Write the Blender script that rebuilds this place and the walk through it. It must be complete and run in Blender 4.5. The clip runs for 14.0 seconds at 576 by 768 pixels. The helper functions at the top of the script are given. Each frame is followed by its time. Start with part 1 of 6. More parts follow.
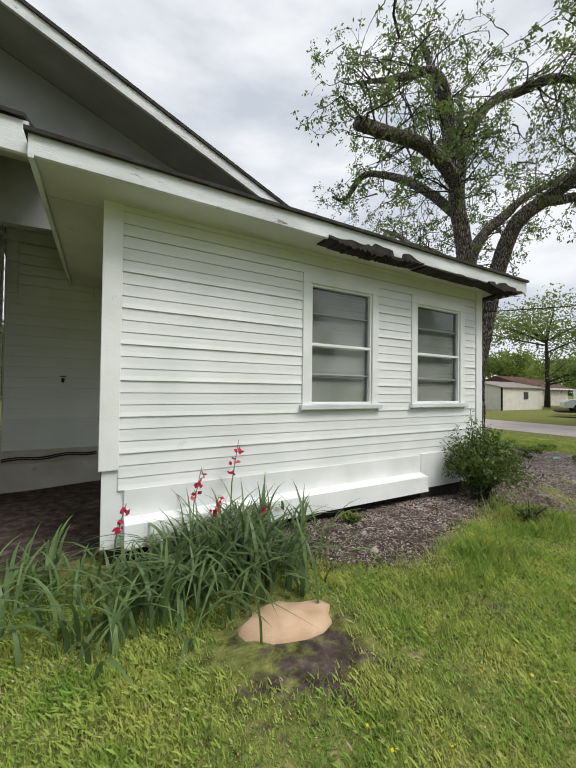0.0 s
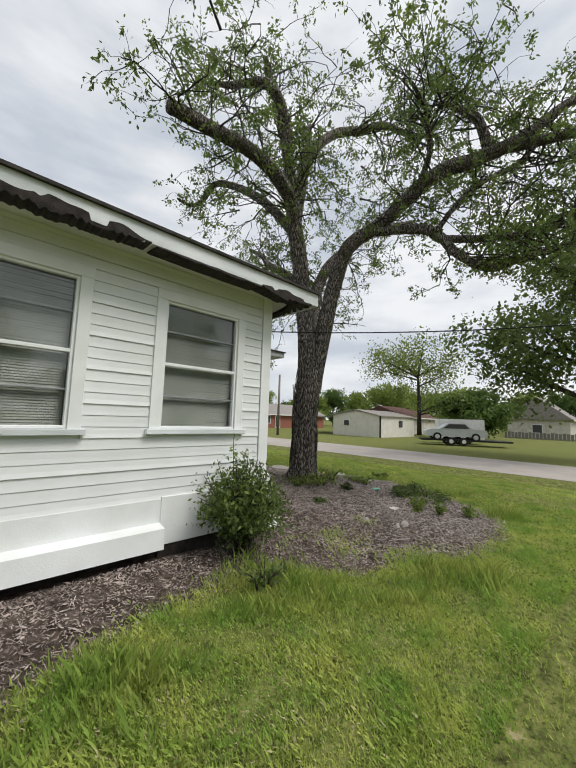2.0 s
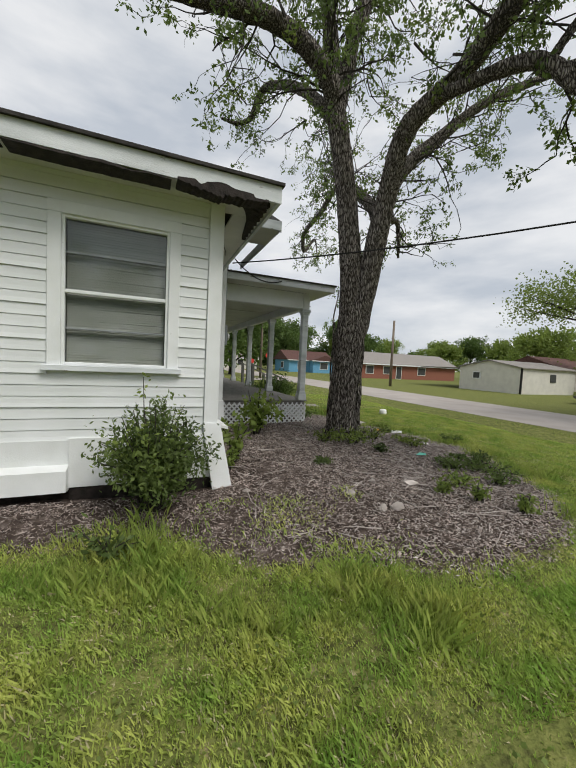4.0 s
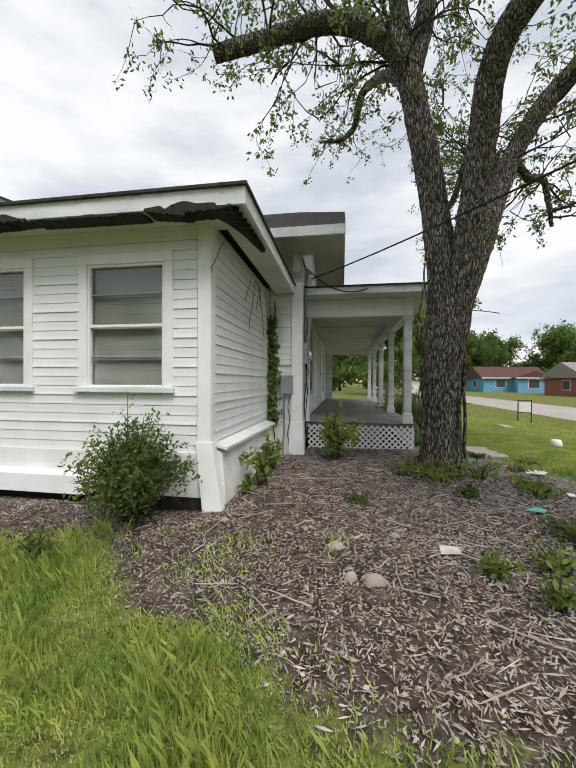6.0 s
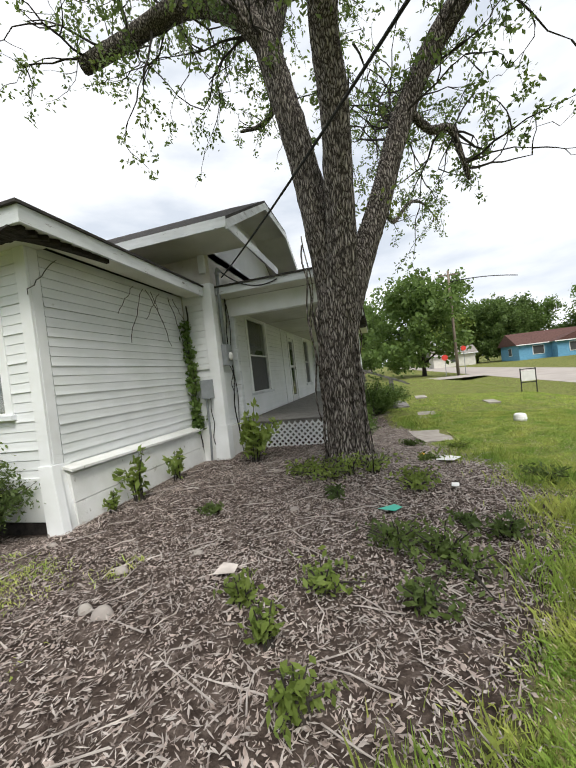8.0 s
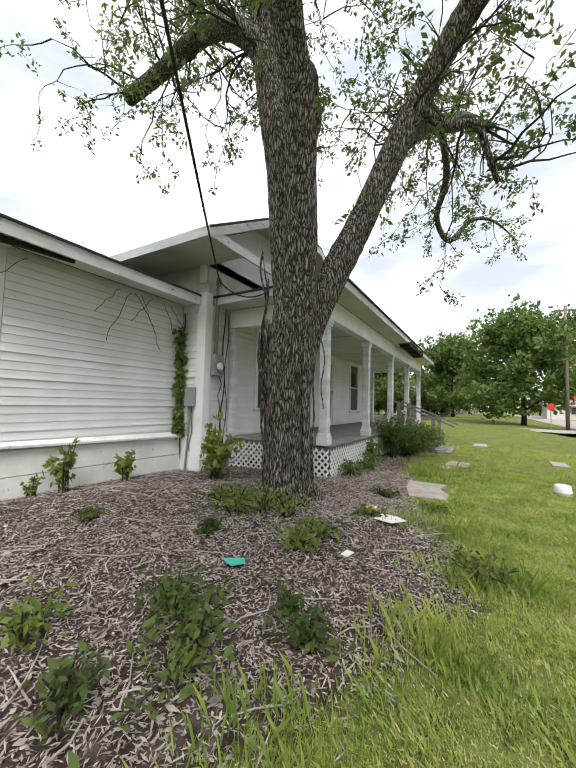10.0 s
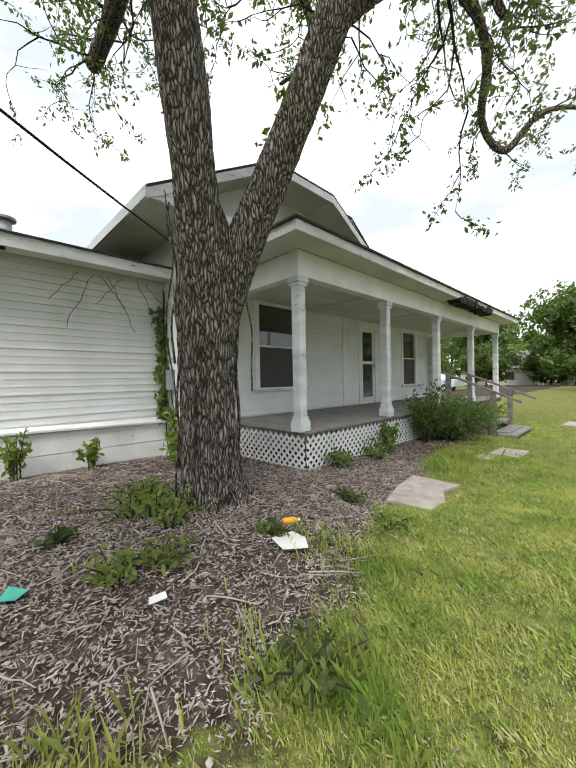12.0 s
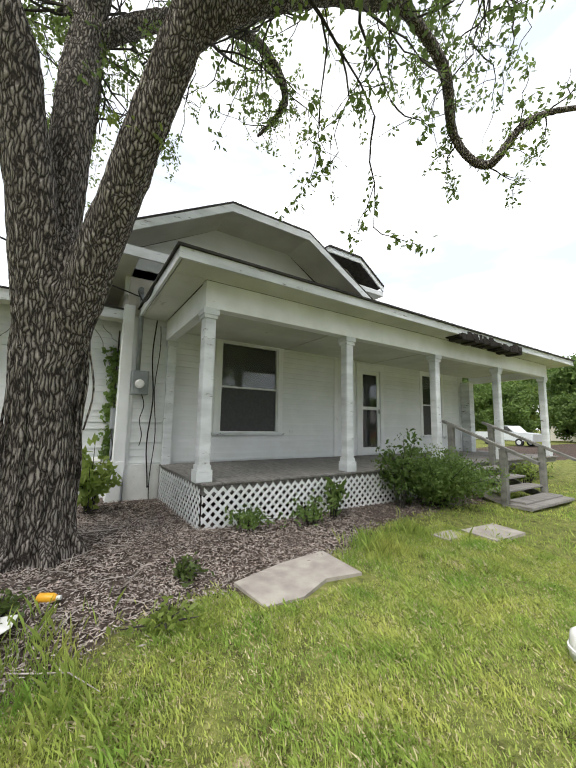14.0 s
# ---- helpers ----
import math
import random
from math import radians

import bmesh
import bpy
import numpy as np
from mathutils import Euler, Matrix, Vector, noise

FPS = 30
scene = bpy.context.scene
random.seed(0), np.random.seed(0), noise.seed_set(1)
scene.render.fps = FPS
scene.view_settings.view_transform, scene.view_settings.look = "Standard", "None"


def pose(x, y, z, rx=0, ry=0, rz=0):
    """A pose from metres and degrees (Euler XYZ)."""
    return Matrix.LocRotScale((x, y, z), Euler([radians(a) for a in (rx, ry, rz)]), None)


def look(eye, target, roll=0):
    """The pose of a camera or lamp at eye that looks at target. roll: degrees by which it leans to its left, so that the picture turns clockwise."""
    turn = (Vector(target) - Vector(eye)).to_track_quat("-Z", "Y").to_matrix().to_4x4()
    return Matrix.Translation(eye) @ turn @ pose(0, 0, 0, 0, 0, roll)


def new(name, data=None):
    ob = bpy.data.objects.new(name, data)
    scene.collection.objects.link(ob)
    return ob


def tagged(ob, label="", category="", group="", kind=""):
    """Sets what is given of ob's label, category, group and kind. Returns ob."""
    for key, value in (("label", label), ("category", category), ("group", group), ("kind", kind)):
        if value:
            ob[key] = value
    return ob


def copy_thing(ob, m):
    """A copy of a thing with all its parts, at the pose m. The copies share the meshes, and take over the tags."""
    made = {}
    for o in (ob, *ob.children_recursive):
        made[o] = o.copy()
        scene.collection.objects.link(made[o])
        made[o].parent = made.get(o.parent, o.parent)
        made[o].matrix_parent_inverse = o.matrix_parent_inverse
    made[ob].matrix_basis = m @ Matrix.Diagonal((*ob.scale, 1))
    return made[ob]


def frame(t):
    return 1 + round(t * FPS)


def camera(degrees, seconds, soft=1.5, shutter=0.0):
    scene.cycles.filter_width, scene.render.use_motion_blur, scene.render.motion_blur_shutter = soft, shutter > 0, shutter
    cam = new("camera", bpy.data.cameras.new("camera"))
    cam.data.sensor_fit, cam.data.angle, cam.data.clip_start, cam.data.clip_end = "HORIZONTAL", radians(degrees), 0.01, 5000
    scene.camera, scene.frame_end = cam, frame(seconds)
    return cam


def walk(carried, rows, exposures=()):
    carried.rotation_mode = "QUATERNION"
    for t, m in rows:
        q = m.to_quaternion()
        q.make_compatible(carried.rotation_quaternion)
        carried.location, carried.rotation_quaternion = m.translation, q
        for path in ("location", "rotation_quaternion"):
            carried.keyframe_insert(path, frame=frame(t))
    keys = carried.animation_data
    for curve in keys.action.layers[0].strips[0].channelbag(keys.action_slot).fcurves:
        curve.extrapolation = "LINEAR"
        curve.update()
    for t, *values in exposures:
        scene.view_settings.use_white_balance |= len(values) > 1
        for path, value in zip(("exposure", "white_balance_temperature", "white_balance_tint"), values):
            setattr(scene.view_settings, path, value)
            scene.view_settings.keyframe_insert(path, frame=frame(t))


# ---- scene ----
cam = camera(80.7, 14.0)
PATH = [
    (0, (-5.335, -3.317, 1.488), (-4.376, -1.563, 1.525), 0.7),
    (0.5, (-4.766, -3.399, 1.447), (-3.72, -1.703, 1.623), 1.8),
    (1, (-4.105, -3.439, 1.408), (-3.009, -1.77, 1.517), 0.5),
    (1.5, (-3.533, -3.5, 1.452), (-2.42, -1.842, 1.555), 1.8),
    (2, (-2.99, -3.559, 1.482), (-1.618, -2.118, 1.683), 1.9),
    (2.5, (-2.443, -3.668, 1.463), (-1.076, -2.222, 1.664), 3.8),
    (3, (-1.82, -3.753, 1.426), (-0.394, -2.354, 1.529), 2.1),
    (3.5, (-1.218, -3.849, 1.437), (-0.006, -2.261, 1.527), 4.5),
    (4, (-0.699, -3.807, 1.44), (0.06, -1.961, 1.32), 2.8),
    (6.5, (1.941, -3.359, 1.39), (1.567, -1.394, 1.39), 0.2),
    (7, (2.444, -3.169, 1.38), (2.104, -1.199, 1.373), -3.4),
    (7.5, (2.969, -3.019, 1.412), (2.563, -1.062, 1.341), -5.9),
    (10, (5.1, -1.668, 1.257), (4.104, 0.063, 1.374), 1.4),
    (10.5, (5.379, -1.237, 1.268), (4.368, 0.486, 1.351), 0.2),
    (11, (5.637, -0.781, 1.259), (4.361, 0.748, 1.444), -0.5),
    (11.5, (5.84, -0.331, 1.239), (4.415, 1.071, 1.291), 0.3),
    (12, (6.065, 0.211, 1.309), (4.637, 1.612, 1.283), -1.1),
    (12.5, (6.35, 0.675, 1.311), (4.784, 1.914, 1.429), 1.6),
    (13, (6.567, 1.273, 1.268), (4.991, 2.503, 1.337), 1.6),
    (13.5, (6.814, 1.838, 1.247), (5.279, 3.114, 1.376), -0.5),
    (14, (6.912, 2.288, 1.27), (5.238, 3.355, 1.515), 1.0),
]
walk(cam, [(t, look(e, g, r)) for t, e, g, r in PATH],
     exposures=((0, -0.06), (1.5, -0.12), (3, -0.22), (4, -0.27), (6.5, 0.08), (7.5, 0.2), (10, 0.4), (12, 0.52), (14, 0.6)))

# ---- world, sun, exposure ----
world = bpy.data.worlds.new("sky")
scene.world = world
world.use_nodes = True
wn, wl = world.node_tree.nodes, world.node_tree.links
sky = wn.new("ShaderNodeTexSky")
sky.sky_type, sky.sun_disc = "NISHITA", False
sky.sun_elevation, sky.sun_rotation = radians(52), radians(150)
coords = wn.new("ShaderNodeTexCoord")
squash = wn.new("ShaderNodeMapping")
squash.inputs["Scale"].default_value = (1.6, 1.6, 5.0)
clouds = wn.new("ShaderNodeTexNoise")
clouds.inputs["Scale"].default_value, clouds.inputs["Detail"].default_value = 1.7, 6
ramp = wn.new("ShaderNodeValToRGB")
ramp.color_ramp.elements[0].position, ramp.color_ramp.elements[0].color = 0.34, (0.54, 0.585, 0.65, 1)
ramp.color_ramp.elements[1].position, ramp.color_ramp.elements[1].color = 0.58, (0.86, 0.87, 0.885, 1)
dim = wn.new("ShaderNodeMix")
dim.data_type, dim.blend_type = "RGBA", "MULTIPLY"
dim.inputs[0].default_value = 1.0
dim.inputs[7].default_value = (0.11, 0.11, 0.11, 1)
over = wn.new("ShaderNodeMix")
over.data_type = "RGBA"
over.inputs[0].default_value = 0.93
wl.new(coords.outputs["Generated"], squash.inputs[0])
wl.new(squash.outputs[0], clouds.inputs["Vector"])
wl.new(clouds.outputs["Fac"], ramp.inputs[0])
wl.new(sky.outputs[0], dim.inputs[6])
wl.new(dim.outputs[2], over.inputs[6])
wl.new(ramp.outputs[0], over.inputs[7])
wl.new(over.outputs[2], wn["Background"].inputs[0])
wn["Background"].inputs[1].default_value = 1.2
sun = new("sun", bpy.data.lights.new("sun", "SUN"))
sun.data.energy, sun.data.angle, sun.data.color = 2.9, radians(25), (1.0, 0.96, 0.9)
sun.matrix_world = look((6, -10, 16), (0, 0, 0))


# ---- materials ----
def mat(name, col, col2=None, rough=0.7, scale=6.0, bump=0.2, fine=60.0, metal=0.0, stretch=(1, 1, 1), vary=0.06,
        stain=None, stain_at=0.6, spec=0.4, trans=0.0):
    """Two-scale noise colour, per-object variation, optional stains and bump."""
    m = bpy.data.materials.new(name)
    m.use_nodes = True
    n, l = m.node_tree.nodes, m.node_tree.links
    b = n["Principled BSDF"]
    b.inputs["Roughness"].default_value, b.inputs["Metallic"].default_value = rough, metal
    b.inputs["Specular IOR Level"].default_value = spec
    geo = n.new("ShaderNodeNewGeometry")
    mp = n.new("ShaderNodeMapping")
    mp.inputs["Scale"].default_value = stretch
    l.new(geo.outputs["Position"], mp.inputs[0])
    big = n.new("ShaderNodeTexNoise")
    big.inputs["Scale"].default_value, big.inputs["Detail"].default_value = scale, 5
    l.new(mp.outputs[0], big.inputs["Vector"])
    r = n.new("ShaderNodeValToRGB")
    c2 = col2 or tuple(c * 0.7 for c in col)
    r.color_ramp.elements[0].position, r.color_ramp.elements[0].color = 0.32, (*c2, 1)
    r.color_ramp.elements[1].position, r.color_ramp.elements[1].color = 0.66, (*col, 1)
    l.new(big.outputs["Fac"], r.inputs[0])
    out = r.outputs[0]
    small = n.new("ShaderNodeTexNoise")
    small.inputs["Scale"].default_value, small.inputs["Detail"].default_value = fine, 4
    l.new(mp.outputs[0], small.inputs["Vector"])
    if stain:
        sr = n.new("ShaderNodeValToRGB")
        sr.color_ramp.elements[0].position, sr.color_ramp.elements[1].position = stain_at, stain_at + 0.08
        st = n.new("ShaderNodeTexNoise")
        st.inputs["Scale"].default_value, st.inputs["Detail"].default_value = scale * 2.3, 9
        st.inputs["Roughness"].default_value = 0.7
        l.new(mp.outputs[0], st.inputs["Vector"])
        l.new(st.outputs["Fac"], sr.inputs[0])
        mx = n.new("ShaderNodeMix")
        mx.data_type = "RGBA"
        mx.inputs[7].default_value = (*stain, 1)
        l.new(sr.outputs[0], mx.inputs[0])
        l.new(out, mx.inputs[6])
        out = mx.outputs[2]
    info = n.new("ShaderNodeObjectInfo")
    add = n.new("ShaderNodeMath")
    add.operation = "ADD"
    l.new(info.outputs["Random"], add.inputs[0])
    isl = n.new("ShaderNodeMath")
    isl.operation = "MULTIPLY"
    isl.inputs[1].default_value = 1.0
    l.new(geo.outputs["Random Per Island"], isl.inputs[0])
    l.new(isl.outputs[0], add.inputs[1])
    mr = n.new("ShaderNodeMapRange")
    mr.inputs[1].default_value, mr.inputs[2].default_value = 0, 2
    mr.inputs[3].default_value, mr.inputs[4].default_value = 1 - vary, 1 + vary
    l.new(add.outputs[0], mr.inputs[0])
    hv = n.new("ShaderNodeHueSaturation")
    l.new(mr.outputs[0], hv.inputs["Value"])
    l.new(out, hv.inputs["Color"])
    l.new(hv.outputs[0], b.inputs["Base Color"])
    if bump:
        bp = n.new("ShaderNodeBump")
        bp.inputs["Strength"].default_value, bp.inputs["Distance"].default_value = bump, 0.01
        l.new(small.outputs["Fac"], bp.inputs["Height"])
        l.new(bp.outputs[0], b.inputs["Normal"])
    if trans:
        t = n.new("ShaderNodeBsdfTranslucent")
        l.new(hv.outputs[0], t.inputs[0])
        ms = n.new("ShaderNodeMixShader")
        ms.inputs[0].default_value = trans
        l.new(b.outputs[0], ms.inputs[1])
        l.new(t.outputs[0], ms.inputs[2])
        l.new(ms.outputs[0], n["Material Output"].inputs[0])
    return m


WHITE = mat("white_paint", (0.75, 0.77, 0.78), (0.66, 0.69, 0.68), 0.6, 1.6, 0.15, 90, vary=0.05, stain=(0.42, 0.42, 0.36), stain_at=0.66)
TRIM = mat("trim_paint", (0.8, 0.82, 0.83), (0.7, 0.72, 0.71), 0.55, 2.5, 0.2, 70, vary=0.03, stain=(0.3, 0.28, 0.24), stain_at=0.67)
WORN = mat("worn_trim_paint", (0.7, 0.73, 0.75), (0.5, 0.53, 0.54), 0.65, 3, 0.35, 60, vary=0.04, stain=(0.13, 0.115, 0.1), stain_at=0.6, stretch=(0.6, 0.6, 2.5))
SOFFIT = mat("soffit_paint", (0.66, 0.66, 0.6), (0.52, 0.52, 0.46), 0.75, 1.5, 0.2, 50, stain=(0.3, 0.28, 0.22), stain_at=0.66)
# Weathered boards; also a darker white that holds the shade of the recess walls.
AGED_SHADE = mat("aged_and_shaded_paint", (0.6, 0.58, 0.53), (0.45, 0.42, 0.37), 0.7, 2.2, 0.25, 70, stain=(0.26, 0.22, 0.18), stain_at=0.62)
# Dark grey that carries the shade under the rake in its colour.
DULL = mat("shade_grey_paint", (0.3, 0.31, 0.31), (0.2, 0.205, 0.2), 0.8, 1.8, 0.25, 60, stain=(0.12, 0.11, 0.1), stain_at=0.64)
CONCRETE = mat("painted_concrete", (0.78, 0.79, 0.78), (0.62, 0.63, 0.6), 0.8, 2.6, 0.4, 40, stain=(0.25, 0.23, 0.19), stain_at=0.62)
ROOF = mat("dark_shingle", (0.05, 0.045, 0.042), (0.02, 0.018, 0.017), 0.95, 9, 0.6, 120)
# Rotten eave wood; its black also paints the shade in gaps below the wing.
CHAR_GAP = mat("rotted_wood_gap_shade", (0.035, 0.028, 0.024), (0.01, 0.008, 0.007), 0.95, 14, 0.9, 60, stain=(0.22, 0.2, 0.18), stain_at=0.7)
GREYWOOD = mat("weathered_wood", (0.25, 0.24, 0.225), (0.14, 0.13, 0.12), 0.85, 5, 0.5, 50, stretch=(1, 6, 6), vary=0.15)
RAILWOOD = mat("grey_rail_wood", (0.2, 0.2, 0.18), (0.1, 0.1, 0.09), 0.85, 8, 0.4, 60, vary=0.1)
METAL = mat("grey_metal", (0.27, 0.29, 0.3), (0.19, 0.205, 0.215), 0.55, 6, 0.1, 80)
TWIG = mat("twig_bark", (0.05, 0.043, 0.036), (0.022, 0.019, 0.016), 0.9, 10, 0.3, 60)
LEAF = mat("young_leaf", (0.17, 0.235, 0.06), (0.08, 0.125, 0.035), 0.6, 1.6, 0.0, vary=0.45, trans=0.5)
LEAFDARK = mat("dark_leaf", (0.16, 0.24, 0.06), (0.085, 0.15, 0.035), 0.6, 1.5, 0.0, vary=0.4, trans=0.45)
LEAFLIME = mat("lime_leaf", (0.25, 0.32, 0.07), (0.16, 0.23, 0.05), 0.6, 4, 0.0, vary=0.35, trans=0.5)
BLADE = mat("grass_blade", (0.46, 0.5, 0.13), (0.22, 0.36, 0.06), 0.7, 2.6, 0.0, vary=0.5, trans=0.45)
STRAW = mat("dry_grass_blade", (0.62, 0.55, 0.36), (0.42, 0.38, 0.19), 0.7, 4, 0.0, vary=0.35, trans=0.3)
IRIS = mat("strap_leaf", (0.18, 0.27, 0.1), (0.11, 0.18, 0.065), 0.45, 5, 0.0, vary=0.4, trans=0.4)
CHIP = mat("wood_chip", (0.34, 0.285, 0.255), (0.1, 0.08, 0.069), 0.95, 7, 0.2, 80, vary=0.75)
STONE = mat("flagstone", (0.4, 0.37, 0.33), (0.28, 0.25, 0.23), 0.9, 6, 0.4, 50, stain=(0.16, 0.13, 0.11), stain_at=0.68)
SAND = mat("sand", (0.56, 0.4, 0.27), (0.46, 0.31, 0.2), 0.95, 8, 0.5, 120)
ROADM = mat("pale_asphalt", (0.4, 0.36, 0.33), (0.33, 0.3, 0.275), 0.95, 0.8, 0.3, 30, stain=(0.16, 0.15, 0.14), stain_at=0.7)
BLINDM = mat("blind_slat", (0.62, 0.62, 0.57), (0.5, 0.5, 0.45), 0.6, 3, 0.0, vary=0.08)
# Grey that paints in the dimness inside the house and under the porch.
DARK = mat("inner_shade_grey", (0.2, 0.2, 0.18), (0.13, 0.13, 0.12), 0.9, 2, 0.0)
SCREEN = mat("insect_screen", (0.06, 0.063, 0.064), (0.045, 0.047, 0.048), 0.6, 20, 0.1, 300)
REDF = mat("red_petal", (0.6, 0.03, 0.09), (0.4, 0.015, 0.05), 0.5, 10, 0.0, trans=0.3)
BRICK = mat("red_brick", (0.32, 0.13, 0.09), (0.22, 0.085, 0.06), 0.9, 6, 0.2)
BLUE = mat("blue_siding", (0.14, 0.36, 0.55), (0.11, 0.29, 0.46), 0.7, 3, 0.1)
RUST = mat("brown_shingle", (0.12, 0.06, 0.05), (0.07, 0.035, 0.03), 0.95, 4, 0.3)
GREYROOF = mat("grey_shingle", (0.27, 0.25, 0.23), (0.2, 0.185, 0.17), 0.95, 4, 0.3)
SHED = mat("cream_metal_wall", (0.68, 0.66, 0.6), (0.6, 0.58, 0.53), 0.6, 2, 0.1)
SILVER = mat("silver_paint", (0.62, 0.65, 0.69), (0.55, 0.58, 0.62), 0.3, 2, 0.0, metal=0.3)
BLACK = mat("black_rubber", (0.02, 0.02, 0.02), (0.01, 0.01, 0.01), 0.8, 5, 0.1)
PLASTIC = mat("white_plastic", (0.8, 0.8, 0.79), (0.7, 0.7, 0.69), 0.4, 5, 0.05)
PETAL = mat("yellow_petal", (0.85, 0.7, 0.04), (0.75, 0.6, 0.03), 0.5, 6, 0.0, trans=0.2)
YELLOW = mat("yellow_plastic", (0.8, 0.42, 0.03), (0.7, 0.33, 0.02), 0.35, 6, 0.05)
TEAL = mat("teal_plastic", (0.08, 0.5, 0.38), (0.05, 0.4, 0.3), 0.4, 9, 0.1)
RED = mat("sign_red", (0.6, 0.05, 0.03), (0.5, 0.04, 0.03), 0.5, 5, 0.0)
POLE = mat("pole_wood", (0.22, 0.18, 0.14), (0.14, 0.11, 0.09), 0.9, 4, 0.4, 30, stretch=(1, 1, 0.2))


def glass_mat():
    m = bpy.data.materials.new("window_glass")
    m.use_nodes = True
    n, l = m.node_tree.nodes, m.node_tree.links
    g = n.new("ShaderNodeBsdfGlossy")
    g.inputs["Roughness"].default_value = 0.03
    t = n.new("ShaderNodeBsdfTransparent")
    t.inputs[0].default_value = (0.78, 0.8, 0.8, 1)
    f = n.new("ShaderNodeLayerWeight")
    f.inputs[0].default_value = 0.5
    pw = n.new("ShaderNodeMath")
    pw.operation = "POWER"
    pw.inputs[1].default_value = 4.0
    ma = n.new("ShaderNodeMath")
    ma.operation = "MULTIPLY_ADD"
    ma.inputs[1].default_value, ma.inputs[2].default_value = 0.75, 0.05
    l.new(f.outputs["Facing"], pw.inputs[0])
    l.new(pw.outputs[0], ma.inputs[0])
    ms = n.new("ShaderNodeMixShader")
    l.new(ma.outputs[0], ms.inputs[0])
    l.new(t.outputs[0], ms.inputs[1])
    l.new(g.outputs[0], ms.inputs[2])
    l.new(ms.outputs[0], n["Material Output"].inputs[0])
    return m


GLASS = glass_mat()


def bark_mat():
    """Deep vertical furrows between long pale plates."""
    m = bpy.data.materials.new("bark")
    m.use_nodes = True
    n, l = m.node_tree.nodes, m.node_tree.links
    b = n["Principled BSDF"]
    b.inputs["Roughness"].default_value = 0.95
    b.inputs["Specular IOR Level"].default_value = 0.15
    geo = n.new("ShaderNodeNewGeometry")
    wob = n.new("ShaderNodeTexNoise")
    wob.inputs["Scale"].default_value, wob.inputs["Detail"].default_value = 5, 4
    l.new(geo.outputs["Position"], wob.inputs["Vector"])
    ad = n.new("ShaderNodeMix")
    ad.data_type, ad.blend_type = "RGBA", "LINEAR_LIGHT"
    ad.inputs[0].default_value = 0.05
    l.new(geo.outputs["Position"], ad.inputs[6])
    l.new(wob.outputs["Color"], ad.inputs[7])
    mp = n.new("ShaderNodeMapping")
    mp.inputs["Scale"].default_value = (1, 1, 0.15)
    l.new(ad.outputs[2], mp.inputs[0])
    vo = n.new("ShaderNodeTexVoronoi")
    vo.feature = "DISTANCE_TO_EDGE"
    vo.inputs["Scale"].default_value = 36
    l.new(mp.outputs[0], vo.inputs["Vector"])
    fine = n.new("ShaderNodeTexNoise")
    fine.inputs["Scale"].default_value, fine.inputs["Detail"].default_value = 60, 6
    l.new(mp.outputs[0], fine.inputs["Vector"])
    r = n.new("ShaderNodeValToRGB")
    stops = ((0.0, (0.02, 0.017, 0.015)), (0.07, (0.065, 0.056, 0.049)), (0.16, (0.21, 0.185, 0.165)), (0.4, (0.47, 0.43, 0.39)))
    while len(r.color_ramp.elements) < 4:
        r.color_ramp.elements.new(0.5)
    for e, (p, c) in zip(r.color_ramp.elements, stops):
        e.position, e.color = p, (*c, 1)
    mul = n.new("ShaderNodeMath")
    mul.operation = "MULTIPLY"
    l.new(vo.outputs["Distance"], mul.inputs[0])
    two = n.new("ShaderNodeMath")
    two.operation = "MULTIPLY"
    two.inputs[1].default_value = 2.0
    l.new(fine.outputs["Fac"], two.inputs[0])
    l.new(two.outputs[0], mul.inputs[1])
    l.new(mul.outputs[0], r.inputs[0])
    l.new(r.outputs[0], b.inputs["Base Color"])
    bp = n.new("ShaderNodeBump")
    bp.inputs["Strength"].default_value, bp.inputs["Distance"].default_value = 1.0, 0.05
    l.new(mul.outputs[0], bp.inputs["Height"])
    l.new(bp.outputs[0], b.inputs["Normal"])
    return m


BARK = bark_mat()


